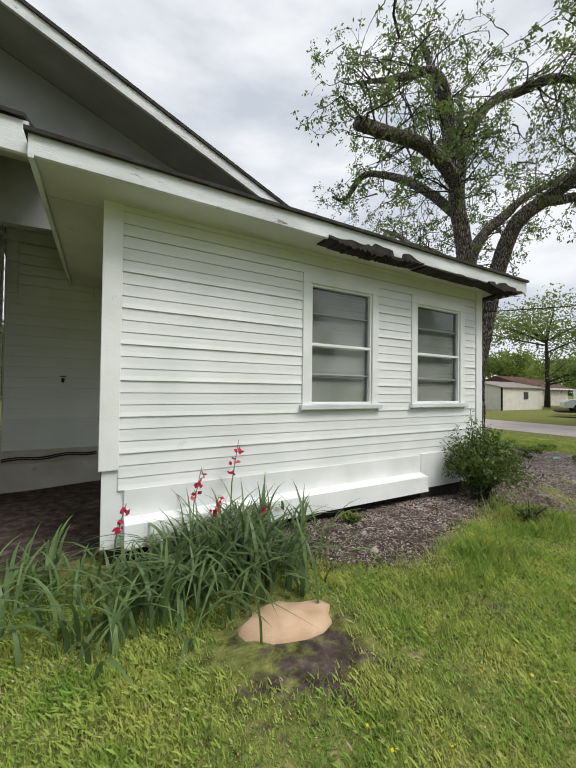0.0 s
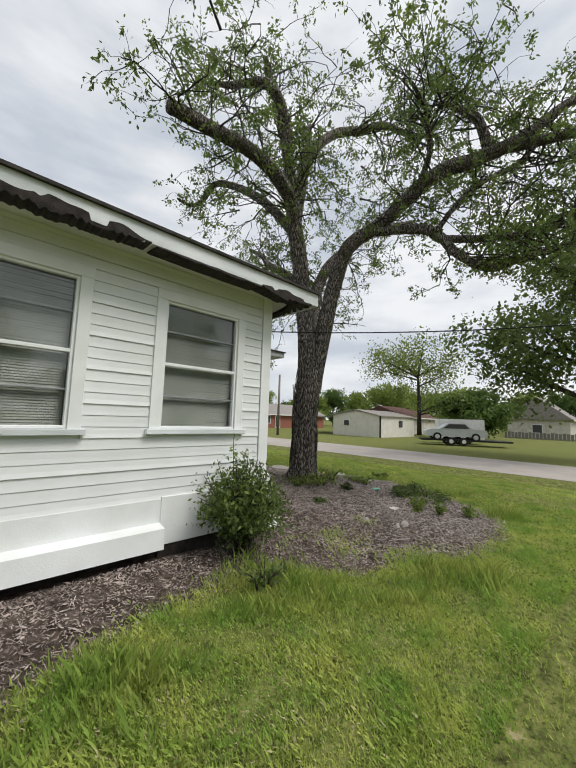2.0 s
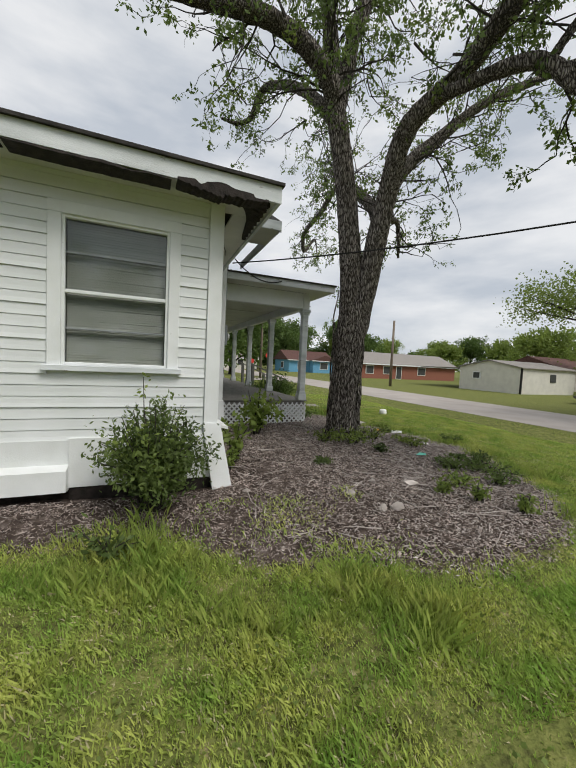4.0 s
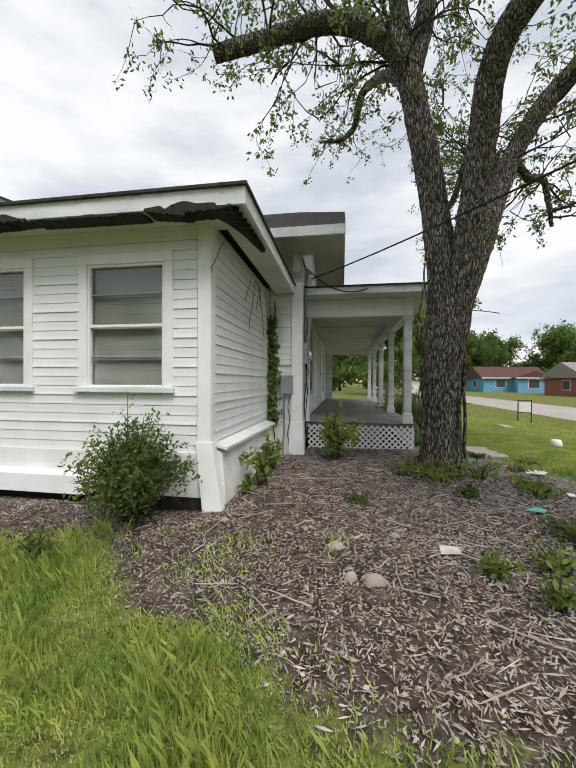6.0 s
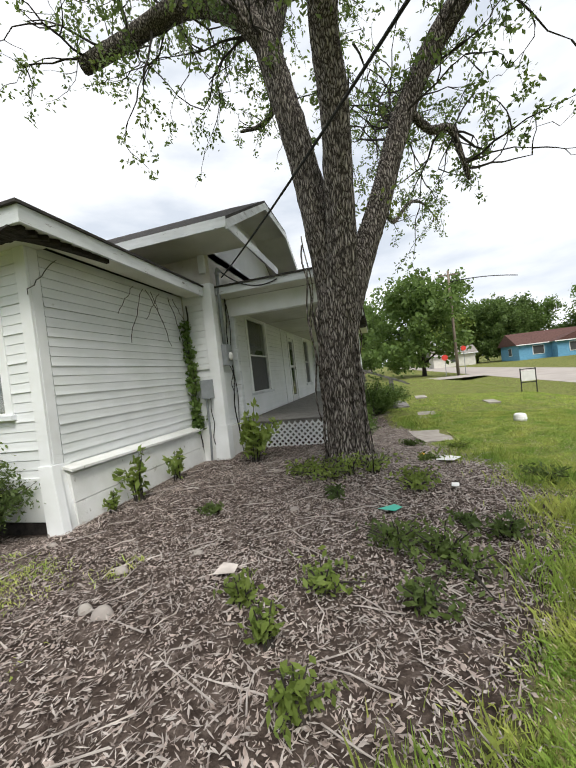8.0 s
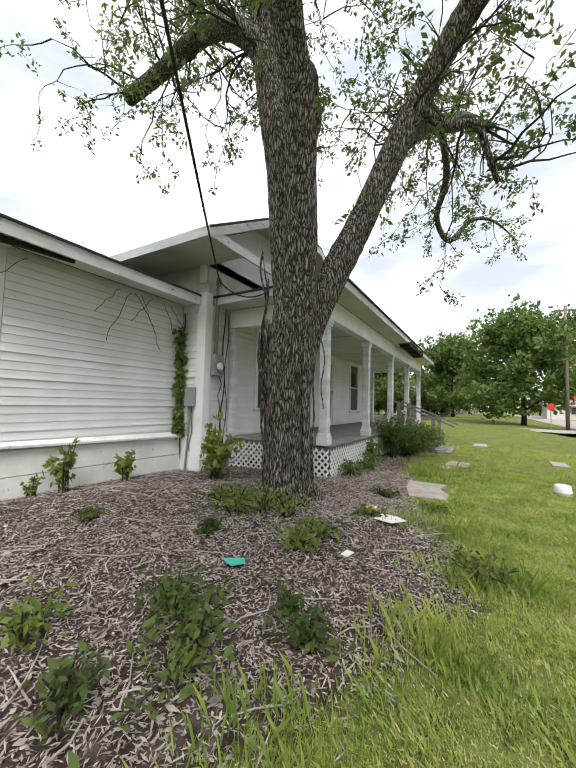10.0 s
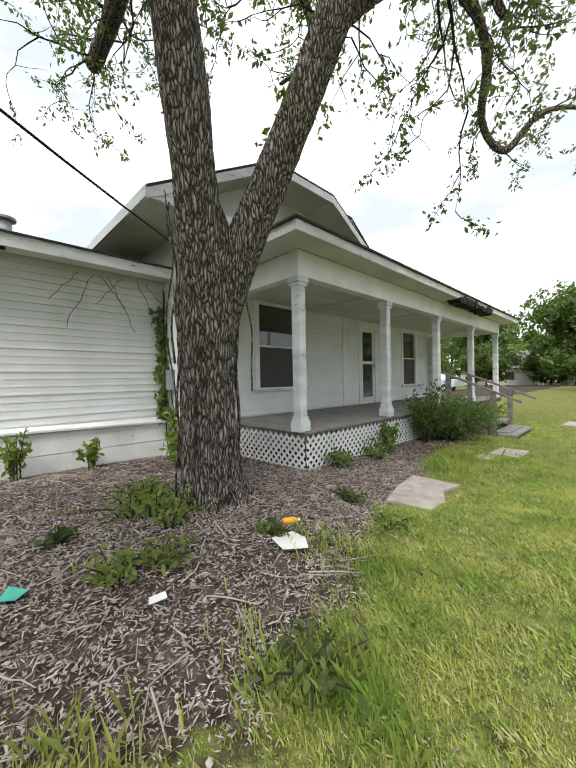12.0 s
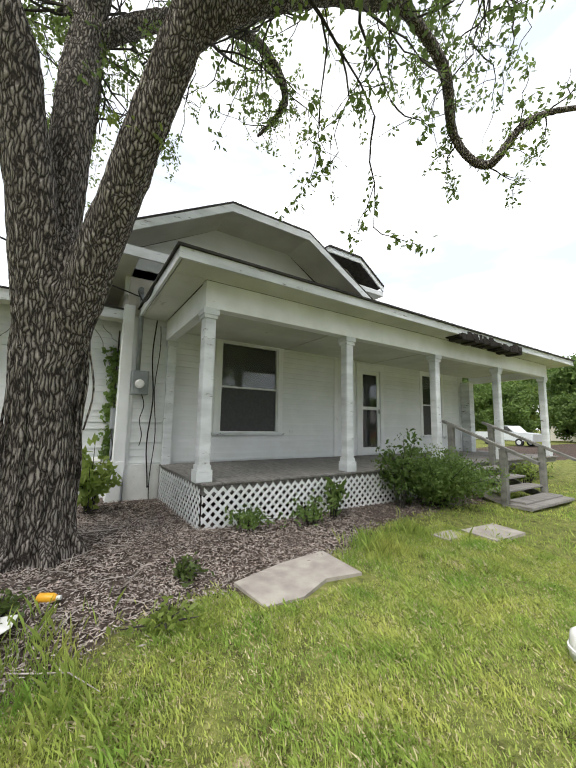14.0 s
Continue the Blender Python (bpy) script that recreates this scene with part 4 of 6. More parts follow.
# roof pipes
for x, y, z, r in ((-0.9, 5.0, 3.9, 0.09), (-7.1, 1.35, 5.45, 0.27)):
    ob = thing("roof_vent", (x, y, z), "galvanised roof vent pipe with a cap", "vent pipe")
    top = 0.9 if y > 4 else 0.75
    wpart("pipe", Shape().tube([(x, y, z), (x, y, z + top)], [r * 0.75] * 2, 14), METAL, ob, smooth=True)
    wpart("cap", Shape().tube([(x, y, z + top), (x, y, z + top + 0.03), (x, y, z + top + 0.1), (x, y, z + top + 0.13)], [r * 0.8, r * 1.15, r * 1.15, r * 0.5], 14), METAL, ob)

# electric meter, conduit, junction box
ob = thing("electric_meter", (0.7, 3.28, 1.9), "grey electric meter box with a round glass dial", "meter")
wpart("box", Shape().box((0.63, 3.11, 1.76), (0.76, 3.38, 2.16), 0.02), METAL, ob)
wpart("dial", Shape().tube([(0.76, 3.23, 1.93), (0.8, 3.23, 1.93), (0.82, 3.23, 1.93)], [0.075, 0.075, 0.05], 20), PLASTIC, ob, "round white meter dial")
wpart("dial_ring", Shape().tube([(0.76, 3.23, 1.93), (0.78, 3.23, 1.93)], [0.088, 0.088], 20), METAL, ob)
wpart("conduit", Shape().tube([(0.7, 3.2, 2.15), (0.7, 3.2, 3.1), (0.72, 3.18, 3.5)], [0.036, 0.036, 0.036], 12), METAL, ob, smooth=True)
wpart("weatherhead", Shape().tube([(0.72, 3.17, 3.5), (0.76, 3.15, 3.58), (0.82, 3.12, 3.52)], [0.045, 0.05, 0.03], 10), METAL, ob)
ob = thing("junction_box", (0.38, 2.93, 1.16), "grey metal junction box on the white wall", "electrical box")
wpart("box", Shape().box((0.25, 2.87, 1.17), (0.5, 2.97, 1.52), 0.015), METAL, ob)
wpart("conduit", Shape().tube([(0.33, 2.92, 1.17), (0.33, 2.92, 0.5), (0.3, 2.9, -0.1)], [0.02] * 3, 8), METAL, ob)
for k, (x, y, z0, z1) in enumerate([(0.42, 2.91, 0.0, 1.2), (0.68, 3.45, 0.2, 3.1), (0.69, 3.52, 0.0, 3.0), (0.73, 3.3, 0.9, 1.82)]):
    ob = thing("cable", (x, y, z0), "black cable hanging down the wall", "cable")
    n = 16
    wpart("wire", Shape().tube([(x + 0.02 * math.sin(i * 0.9 + k), y + 0.025 * math.sin(i * 0.7 + 2 * k), z0 + (z1 - z0) * i / n) for i in range(n + 1)], [0.008 + 0.004 * (k == 1)] * (n + 1), 6), BLACK, ob)


def cable(a, b, sag, r, label, name="power_cable", n=30):
    ob = thing(name, a, label, "cable")
    pts = []
    for i in range(n + 1):
        k = i / n
        p = Vector(a).lerp(Vector(b), k)
        p.z -= sag * 4 * k * (1 - k)
        pts.append(p)
    wpart("wire", Shape().tube(pts, [r] * (n + 1), 6), BLACK, ob)


cable((0.82, 3.15, 3.42), (17.6, -18.9, 8.5), 1.7, 0.012, "black service cable from the house to a street pole")
cable((0.85, 3.1, 3.5), (1.9, 3.15, 3.2), 0.18, 0.012, "black loop of service cable at the eave")

# ---- trees and plants ----
def leaf_cloud(points, size, per, spread, droop=0.3, rs=None, aspect=0.45):
    """Small pointed leaves round points: two triangles each."""
    rs = rs or rng
    pts = np.repeat(np.asarray(points, float), per, axis=0)
    n = len(pts)
    c = pts + rs.normal(0, spread, (n, 3)) - np.array([0, 0, 1]) * np.abs(rs.normal(0, spread * droop, n))[:, None]
    d = rs.normal(0, 1, (n, 3)) + np.array([0, 0, -droop])
    d /= np.linalg.norm(d, axis=1)[:, None]
    u = np.cross(d, rs.normal(0, 1, (n, 3)))
    u /= np.linalg.norm(u, axis=1)[:, None] + 1e-9
    L = size * rs.uniform(0.6, 1.35, n)[:, None]
    v = np.stack([c - d * L * 0.5, c + u * L * aspect * 0.5, c + d * L * 0.5, c - u * L * aspect * 0.5], 1).reshape(-1, 3)
    return v, np.arange(4 * n).reshape(-1, 4)


def leaf_sprays(points, size, leaflets, rs):
    """Drooping sprays of narrow leaflets that spread from each point."""
    pts = np.repeat(np.asarray(points, float), leaflets, axis=0)
    n = len(pts)
    a, e = rs.uniform(0, 2 * np.pi, n), rs.normal(-0.55, 0.5, n)
    d = np.stack([np.cos(a) * np.cos(e), np.sin(a) * np.cos(e), np.sin(e)], -1)
    u = np.cross(d, rs.normal(0, 1, (n, 3)))
    u /= np.linalg.norm(u, axis=1)[:, None] + 1e-9
    L = size * rs.uniform(0.55, 1.3, n)[:, None]
    b = pts + rs.normal(0, size * 0.55, (n, 3))
    v = np.stack([b, b + d * L * 0.45 + u * L * 0.24, b + d * L, b + d * L * 0.5 - u * L * 0.24], 1).reshape(-1, 3)
    return v, np.arange(4 * n).reshape(-1, 4)


def smooth_path(pts, n=6):
    """Catmull-Rom through points (x, y, z, radius)."""
    p = [Vector(q) for q in pts]
    p = [p[0] * 2 - p[1]] + p + [p[-1] * 2 - p[-2]]
    out = []
    for i in range(1, len(p) - 2):
        a, b, c, d = p[i - 1], p[i], p[i + 1], p[i + 2]
        for k in range(n):
            t = k / n
            out.append(0.5 * ((2 * b) + (c - a) * t + (2 * a - 5 * b + 4 * c - d) * t * t + (3 * b - a - 3 * c + d) * t ** 3))
    out.append(p[-2])
    return out


def limb(pts, sides=14, n=6, rough=0.05):
    s = Shape()
    path = smooth_path([Vector(q) for q in pts], n)
    s.tube([q.to_3d() for q in path], [max(q[3] * (1 + rough * math.sin(7.3 * i)), 0.003) for i, q in enumerate(path)], sides)
    return s, path


def bark_limb(pts, parent, name="limb"):
    """A thick limb with furrowed bark pushed into its mesh."""
    path = smooth_path([Vector(q) for q in pts], 14)
    sides = 40
    s = Shape().tube([q.to_3d() for q in path], [q[3] for q in path], sides)
    centre = np.repeat(np.array([q.to_3d() for q in path]), sides, axis=0)
    rad = np.repeat(np.array([q[3] for q in path]), sides)
    vs = np.array(s.v)
    out = []
    for i, (v, c, r) in enumerate(zip(vs, centre, rad)):
        d = (v - c) / max(r, 1e-6)
        ang = math.atan2(d[1], d[0])
        h = noise.noise(Vector((math.cos(ang) * 5.2 * r / 0.25, math.sin(ang) * 5.2 * r / 0.25, v[2] * 1.1)))
        h2 = noise.noise(Vector((v[0] * 16, v[1] * 16, v[2] * 3.0)))
        out.append(tuple(v + d * (0.022 * h + 0.024 * (abs(h2) - 0.25))))
    s.v = out
    ob = under(parent, part(name, s, BARK, None, "", True))
    return ob, path


# each limb: x, y, z, radius
BOUGHS = {
    "trunk": [(2.98, 2.12, -0.25, 0.4), (2.98, 2.12, 0.02, 0.345), (2.97, 2.1, 0.45, 0.298), (2.96, 2.08, 1.2, 0.28), (3.0, 2.06, 2.0, 0.285), (3.05, 2.06, 2.5, 0.28), (3.08, 2.05, 2.9, 0.2), (3.1, 2.05, 3.1, 0.1)],
    "L": [(3.0, 2.1, 1.5, 0.14), (2.98, 2.08, 2.3, 0.21), (2.92, 2.02, 3.2, 0.215), (2.8, 2.05, 4.2, 0.2), (2.63, 2.05, 5.2, 0.19), (2.42, 2.1, 6.25, 0.18), (2.3, 2.05, 6.7, 0.12)],
    "M": [(3.0, 2.05, 1.5, 0.14), (3.1, 1.98, 2.3, 0.22), (3.2, 1.85, 3.2, 0.2), (3.26, 1.7, 4.0, 0.19), (3.31, 1.55, 4.7, 0.185), (3.34, 1.15, 5.6, 0.17), (3.81, 0.5, 6.2, 0.16), (4.1, -0.6, 6.95, 0.14), (4.55, -1.35, 7.2, 0.125), (5.1, -2.04, 7.6, 0.11), (5.8, -2.7, 8.4, 0.08), (6.6, -3.6, 9.2, 0.05)],
    "Mlow": [(3.6, 0.8, 5.95, 0.08), (3.92, -0.3, 5.75, 0.09), (4.05, -0.7, 5.5, 0.085), (4.2, -1.05, 5.0, 0.08), (4.5, -1.57, 4.65, 0.065), (5.2, -2.1, 5.0, 0.04), (5.8, -2.7, 5.3, 0.02)],
    "Mup": [(4.0, -0.3, 6.8, 0.06), (3.9, -0.6, 7.4, 0.055), (3.6, -0.7, 7.7, 0.04), (3.2, -0.8, 7.9, 0.02)],
    "R": [(3.02, 2.12, 1.4, 0.12), (3.14, 2.22, 2.2, 0.2), (3.42, 2.42, 3.0, 0.19), (3.75, 2.62, 3.8, 0.175), (4.08, 2.86, 4.75, 0.17), (4.4, 3.0, 5.5, 0.16), (4.9, 3.0, 6.3, 0.14), (5.6, 2.8, 7.0, 0.12), (6.6, 2.4, 7.9, 0.09), (8.0, 1.8, 8.6, 0.06)],
    "cut": [(2.42, 2.1, 6.2, 0.14), (2.15, 1.95, 6.6, 0.145), (1.6, 2.0, 7.05, 0.14), (1.0, 2.1, 7.28, 0.13), (0.12, 2.15, 7.2, 0.12), (-0.8, 2.12, 7.06, 0.11)],
    "upA": [(2.42, 2.1, 6.25, 0.14), (2.3, 2.1, 7.0, 0.13), (2.2, 2.2, 8.0, 0.11), (1.9, 2.3, 9.2, 0.08), (1.7, 2.6, 10.5, 0.05)],
    "upB": [(2.45, 2.1, 6.2, 0.14), (2.65, 2.2, 7.0, 0.13), (2.8, 2.2, 7.9, 0.11), (3.1, 2.5, 8.6, 0.09), (3.6, 2.8, 9.6, 0.06), (4.0, 3.2, 10.6, 0.04)],
    "stub": [(2.5, 2.08, 5.9, 0.1), (2.42, 2.8, 6.8, 0.1), (2.3, 3.5, 7.5, 0.095), (2.08, 4.3, 8.1, 0.085), (1.82, 4.95, 8.35, 0.075), (1.66, 5.45, 7.95, 0.06), (1.3, 5.4, 7.65, 0.04), (0.85, 5.25, 7.55, 0.02)],
    "side": [(4.05, 2.85, 4.7, 0.1), (4.26, 3.4, 5.35, 0.12), (4.35, 4.3, 6.15, 0.115), (4.4, 5.3, 6.8, 0.1), (4.7, 6.2, 7.6, 0.075), (5.0, 7.4, 8.4, 0.04)],
    "droop": [(4.4, 5.2, 6.75, 0.07), (4.43, 5.8, 6.8, 0.07), (4.42, 6.5, 6.46, 0.065), (4.15, 7.15, 5.95, 0.06), (4.39, 7.67, 5.53, 0.055), (4.89, 8.0, 6.1, 0.045), (5.4, 8.8, 6.35, 0.03), (6.0, 9.8, 6.1, 0.015)],
    "upC": [(2.7, 2.2, 7.4, 0.1), (3.05, 2.1, 8.5, 0.11), (3.7, 1.95, 9.3, 0.1), (4.4, 1.6, 9.65, 0.09), (4.8, 1.1, 9.75, 0.08), (5.5, 0.6, 9.6, 0.06), (6.4, 0.2, 9.9, 0.03)],
    "upD": [(2.25, 2.15, 7.6, 0.09), (1.95, 2.0, 8.5, 0.1), (1.4, 1.95, 9.0, 0.095), (1.05, 2.4, 9.15, 0.08), (1.0, 3.1, 9.6, 0.06), (0.6, 3.8, 9.9, 0.03)],
    "Mright": [(4.9, -1.75, 7.4, 0.09), (5.12, -2.04, 7.48, 0.1), (5.53, -2.74, 7.55, 0.09), (5.95, -3.4, 7.75, 0.07), (6.8, -4.4, 8.3, 0.03)],
    "Mfork": [(4.05, -0.55, 5.6, 0.07), (4.3, -0.75, 5.5, 0.07), (4.96, -1.76, 5.45, 0.06), (5.53, -2.74, 5.64, 0.045), (5.95, -3.4, 5.8, 0.02)],
    "Mcross": [(4.2, -0.6, 5.7, 0.05), (4.43, -0.84, 6.17, 0.05), (4.69, -1.3, 6.7, 0.045), (5.08, -1.97, 7.05, 0.045), (5.25, -2.25, 7.4, 0.04)],
    "Mspur": [(4.8, -1.5, 7.4, 0.1), (4.78, -1.42, 7.9, 0.09), (4.72, -1.3, 8.3, 0.085), (4.5, -1.0, 8.6, 0.07), (4.2, -0.6, 8.8, 0.03)],
    "hang": [(4.35, 2.98, 5.4, 0.06), (4.7, 3.2, 5.1, 0.055), (5.05, 3.4, 5.14, 0.045), (5.2, 3.5, 4.7, 0.035), (5.3, 3.6, 4.35, 0.02)],
}


def big_tree():
    ob = thing("pecan_tree", (2.98, 2.12, 0.0), "tall old tree with furrowed bark, forked trunk and sparse young leaves", "tree")
    paths = {}
    for k, pts in BOUGHS.items():
        o, path = bark_limb([(x, y, z, q * (1.0 if q > 0.145 else 1.15)) for x, y, z, q in pts], ob, "trunk" if k == "trunk" else "limb")
        paths[k] = path
    # flared roots
    for i in range(7):
        a = i * 0.9 + 0.3
        d = Vector((math.cos(a), math.sin(a), 0))
        s = Shape().tube([Vector((2.98, 2.12, 0.35)) + d * 0.2, Vector((2.98, 2.12, 0.1)) + d * 0.37, Vector((2.98, 2.12, -0.06)) + d * 0.46], [0.07, 0.06, 0.015], 10)
        wpart("root", s, BARK, ob, smooth=True)
    # bare hanging vines on the trunk
    for i in range(9):
        a = i * 0.7
        pts = []
        for j in range(26):
            z = 0.1 + j * 0.17
            r = 0.335 - 0.03 * min(z, 1) + 0.012 * math.sin(j * 1.3 + i)
            b = a + 0.28 * math.sin(z * 0.9 + i) + 0.12 * z
            if z > 2.4:
                break
            pts.append((2.97 + r * math.cos(b), 2.08 + r * math.sin(b), z))
        wpart("vine_stem", Shape().tube(pts, [0.012 + 0.006 * (i % 3)] * len(pts), 6), BARK, ob, smooth=True)
    r = random.Random(11)
    tips = []
    twigs = Shape()

    def grow(p, d, length, rad, depth):
        pts, q = [p.copy()], p.copy()
        n = 5
        for i in range(n):
            d = (d + Vector((r.gauss(0, 0.28), r.gauss(0, 0.28), r.gauss(0.0, 0.2) - 0.05 * (depth > 1)))).normalized()
            q = q + d * length / n
            pts.append(q.copy())
        if min(x.z for x in pts) < 4.45 and pts[0].x > 2.4 and pts[0].y < 4.2:
            return
        twigs.tube(pts, [rad * (1 - 0.75 * i / n) for i in range(n + 1)], 5)
        if depth >= 3:
            tips.extend(tuple(x) for x in pts[2:])
            return
        for i in ((2, 3, 5) if depth == 1 else (3, 5)):
            for _ in range(1):
                e = (d + Vector((r.gauss(0, 0.8), r.gauss(0, 0.8), r.gauss(-0.1, 0.6)))).normalized()
                grow(pts[i], e, length * r.uniform(0.5, 0.75), rad * 0.5, depth + 1)
        if depth == 2:
            tips.extend(tuple(x) for x in pts[3:])
    for k, path in paths.items():
        if k == "trunk":
            continue
        lo = {"M": 0.5, "R": 0.45, "L": 0.85, "cut": 0.45, "side": 0.3, "droop": 0.35}.get(k, 0.4)
        idx = [i for i in range(int(len(path) * lo), len(path))]
        step = max(1, len(idx) // (10 if k in ("M", "Mlow", "Mright", "Mfork", "R", "side", "hang", "upC") else 6))
        for i in idx[::step]:
            p = path[i].to_3d()
            d = (path[min(i + 1, len(path) - 1)] - path[i - 1]).to_3d().normalized()
            for _ in range(2):
                e = (d * 0.7 + Vector((r.gauss(0, 0.7), r.gauss(0, 0.7), r.gauss(0.05, 0.6)))).normalized()
                small = k in ("droop", "stub")
                grow(p, e, r.uniform(0.5, 0.9) if small else r.uniform(0.9, 1.8), 0.014 if small else 0.024, 2 if small else 1)
    # high crown over the fork
    for i in range(9):
        a, rr = r.uniform(0, 6.28), r.uniform(2.0, 5.0)
        p = Vector((3.1 + rr * math.cos(a), 2.0 + rr * math.sin(a), r.uniform(8.0, 10.5)))
        grow(p, Vector((math.cos(a), math.sin(a), 0.2)), 2.0, 0.03, 1)
    tw = wpart("twigwork", twigs, TWIG, ob)
    tw["kind"] = "stuff"
    spots = [q for q in tips if q[2] > 4.4 or q[1] > 4.2 or q[0] < 2.4]
    v, f = leaf_sprays(r.sample(spots, min(len(spots), 5200)), 0.088, 10, np.random.default_rng(12))
    lv = under(ob, raw("crown", v, f, LEAF))
    lv["kind"] = "stuff"
    tuft = []
    for k in ("stub", "droop", "side", "M", "R", "cut", "Mlow", "upA", "upC"):
        for _ in range(3):
            q = paths[k][r.randrange(len(paths[k]) // 3, len(paths[k]))]
            tuft += [tuple(q.to_3d() + Vector((r.gauss(0, 0.13), r.gauss(0, 0.13), r.gauss(0.0, 0.1)))) for _ in range(9)]
    for q in r.sample(spots, 60):
        tuft += [(q[0] + r.gauss(0, 0.13), q[1] + r.gauss(0, 0.13), q[2] + r.gauss(-0.05, 0.09)) for _ in range(5)]
    v, f = leaf_sprays(tuft, 0.09, 8, np.random.default_rng(13))
    under(ob, raw("leaf_tuft", v, f, LEAFLIME))["kind"] = "stuff"
    # loose vines hanging beside the trunk
    for i, (x, y, z0, z1) in enumerate([(2.7, 1.82, 0.95, 3.3), (2.66, 1.88, 1.5, 3.2), (3.27, 2.42, 1.2, 2.5), (2.62, 2.0, 0.7, 2.9)]):
        pts = [(x + 0.035 * math.sin(j * 0.8 + i), y + 0.035 * math.cos(j * 0.6 + 2 * i), z0 + (z1 - z0) * j / 14) for j in range(15)]
        wpart("hanging_vine", Shape().tube(pts, [0.009 + 0.004 * (i % 2)] * 15, 6), BARK, ob, smooth=True)


big_tree()


def garden_tree(height, width, material, seed, label, base=0.25, leaves=9000, size=0.3, name="tree"):
    """A tapered trunk with limbs and an uneven crown of many leaves, built at the origin."""
    rs = np.random.default_rng(seed)
    r = random.Random(seed)
    ob = thing(name, (0, 0, 0), label, "tree")
    s = Shape()
    s.tube([(0, 0, -0.3), (0.05, 0, height * base), (0, 0.1, height * 0.6), (0.1, 0, height * 0.85)], [height * 0.026, height * 0.02, height * 0.012, 0.02], 9)
    part("trunk", s, TWIG, ob, smooth=True)
    pts = []
    for i in range(16):
        a = i * 2.4
        z0 = height * r.uniform(base * 0.9, 0.7)
        rr = width * 0.5 * r.uniform(0.55, 1.0) * (1.0 - 0.5 * max(0, (z0 / height - 0.45)))
        tip = Vector((rr * math.cos(a), rr * math.sin(a), min(height, z0 + height * r.uniform(0.12, 0.32))))
        mid = tip * 0.5 + Vector((0, 0, z0 * 0.5))
        q = Shape().tube([(0, 0, z0), tuple(mid), tuple(tip)], [height * 0.009, height * 0.006, 0.015], 6)
        part("limb", q, TWIG, ob)
        for k in range(24):
            p = Vector((0, 0, z0)).lerp(tip, r.uniform(0.4, 1.05))
            pts.append((p.x + r.gauss(0, width * 0.07), p.y + r.gauss(0, width * 0.07), p.z + r.gauss(0, height * 0.05)))
    for i in range(60):
        pts.append((r.gauss(0, width * 0.14), r.gauss(0, width * 0.14), height * r.uniform(0.7, 1.0)))
    v, f = leaf_cloud(pts, size, max(1, leaves // len(pts)), width * 0.035, 0.3, rs, 0.7)
    raw("crown", v, f, material, ob)["kind"] = "stuff"
    return ob


def far_z(x, y):
    return float(ground_z(x, y)) - 0.02


sparse = garden_tree(14, 17, LEAFLIME, 21, "sparse lime-green spring tree behind a shed", 0.2, 9000, 0.3)
sparse.location = (45, 19, -0.35)
dense = garden_tree(11, 11, LEAFDARK, 22, "dense dark green tree by the street corner", 0.08, 14000, 0.42)
dense.location = (8.4, 37, -0.35)
side_tree = garden_tree(14.5, 12, LEAF, 23, "tall green tree beside the street", 0.24, 21000, 0.25)
side_tree.location = (21.6, -1.75, -0.3)
mixed = garden_tree(9, 10, LEAFLIME, 24, "light green spring tree", 0.08, 9000, 0.45)
mixed.location = (56, 30, -0.35)
low_bush = garden_tree(6, 8, LEAFDARK, 25, "low dark green rounded tree", 0.05, 8000, 0.4)
low_bush.location = (43, 11, -0.35)
rr = random.Random(5)
far_spots = []
for i in range(46):
    a = radians(-12 + i * 4.3) if i < 30 else radians(rr.uniform(100, 190))
    d = rr.uniform(78, 120)
    far_spots.append((4 + d * math.cos(a), d * math.sin(a)))
far_spots += [(-8, 52), (-16, 50), (-24, 47), (-2, 60), (-31, 44), (-38, 40), (-20, 60), (-12, 64), (-45, 38), (20, 84), (30, 80), (36, 82), (42, 80), (47, 76), (26, 84), (52, 70), (1, 57), (-27, 55), (-35, 52)]
far_spots += [(-40 + 9 * q, -38 - 5 * (q % 3)) for q in range(12)]
for i, (x, y) in enumerate(far_spots):
    src = (dense, mixed, low_bush, mixed)[i % 4] if i < 46 else (dense, low_bush, dense)[i % 3]
    k = rr.uniform(0.8, 1.35)
    o = copy_thing(src, Matrix.Translation((x, y, -0.4)) @ Matrix.Rotation(rr.uniform(0, 6.28), 4, "Z"))
    o.scale = (k, k, k * rr.uniform(0.85, 1.15))
    o["label"] = "green tree in the far tree line"
    o["group"] = "far tree line"


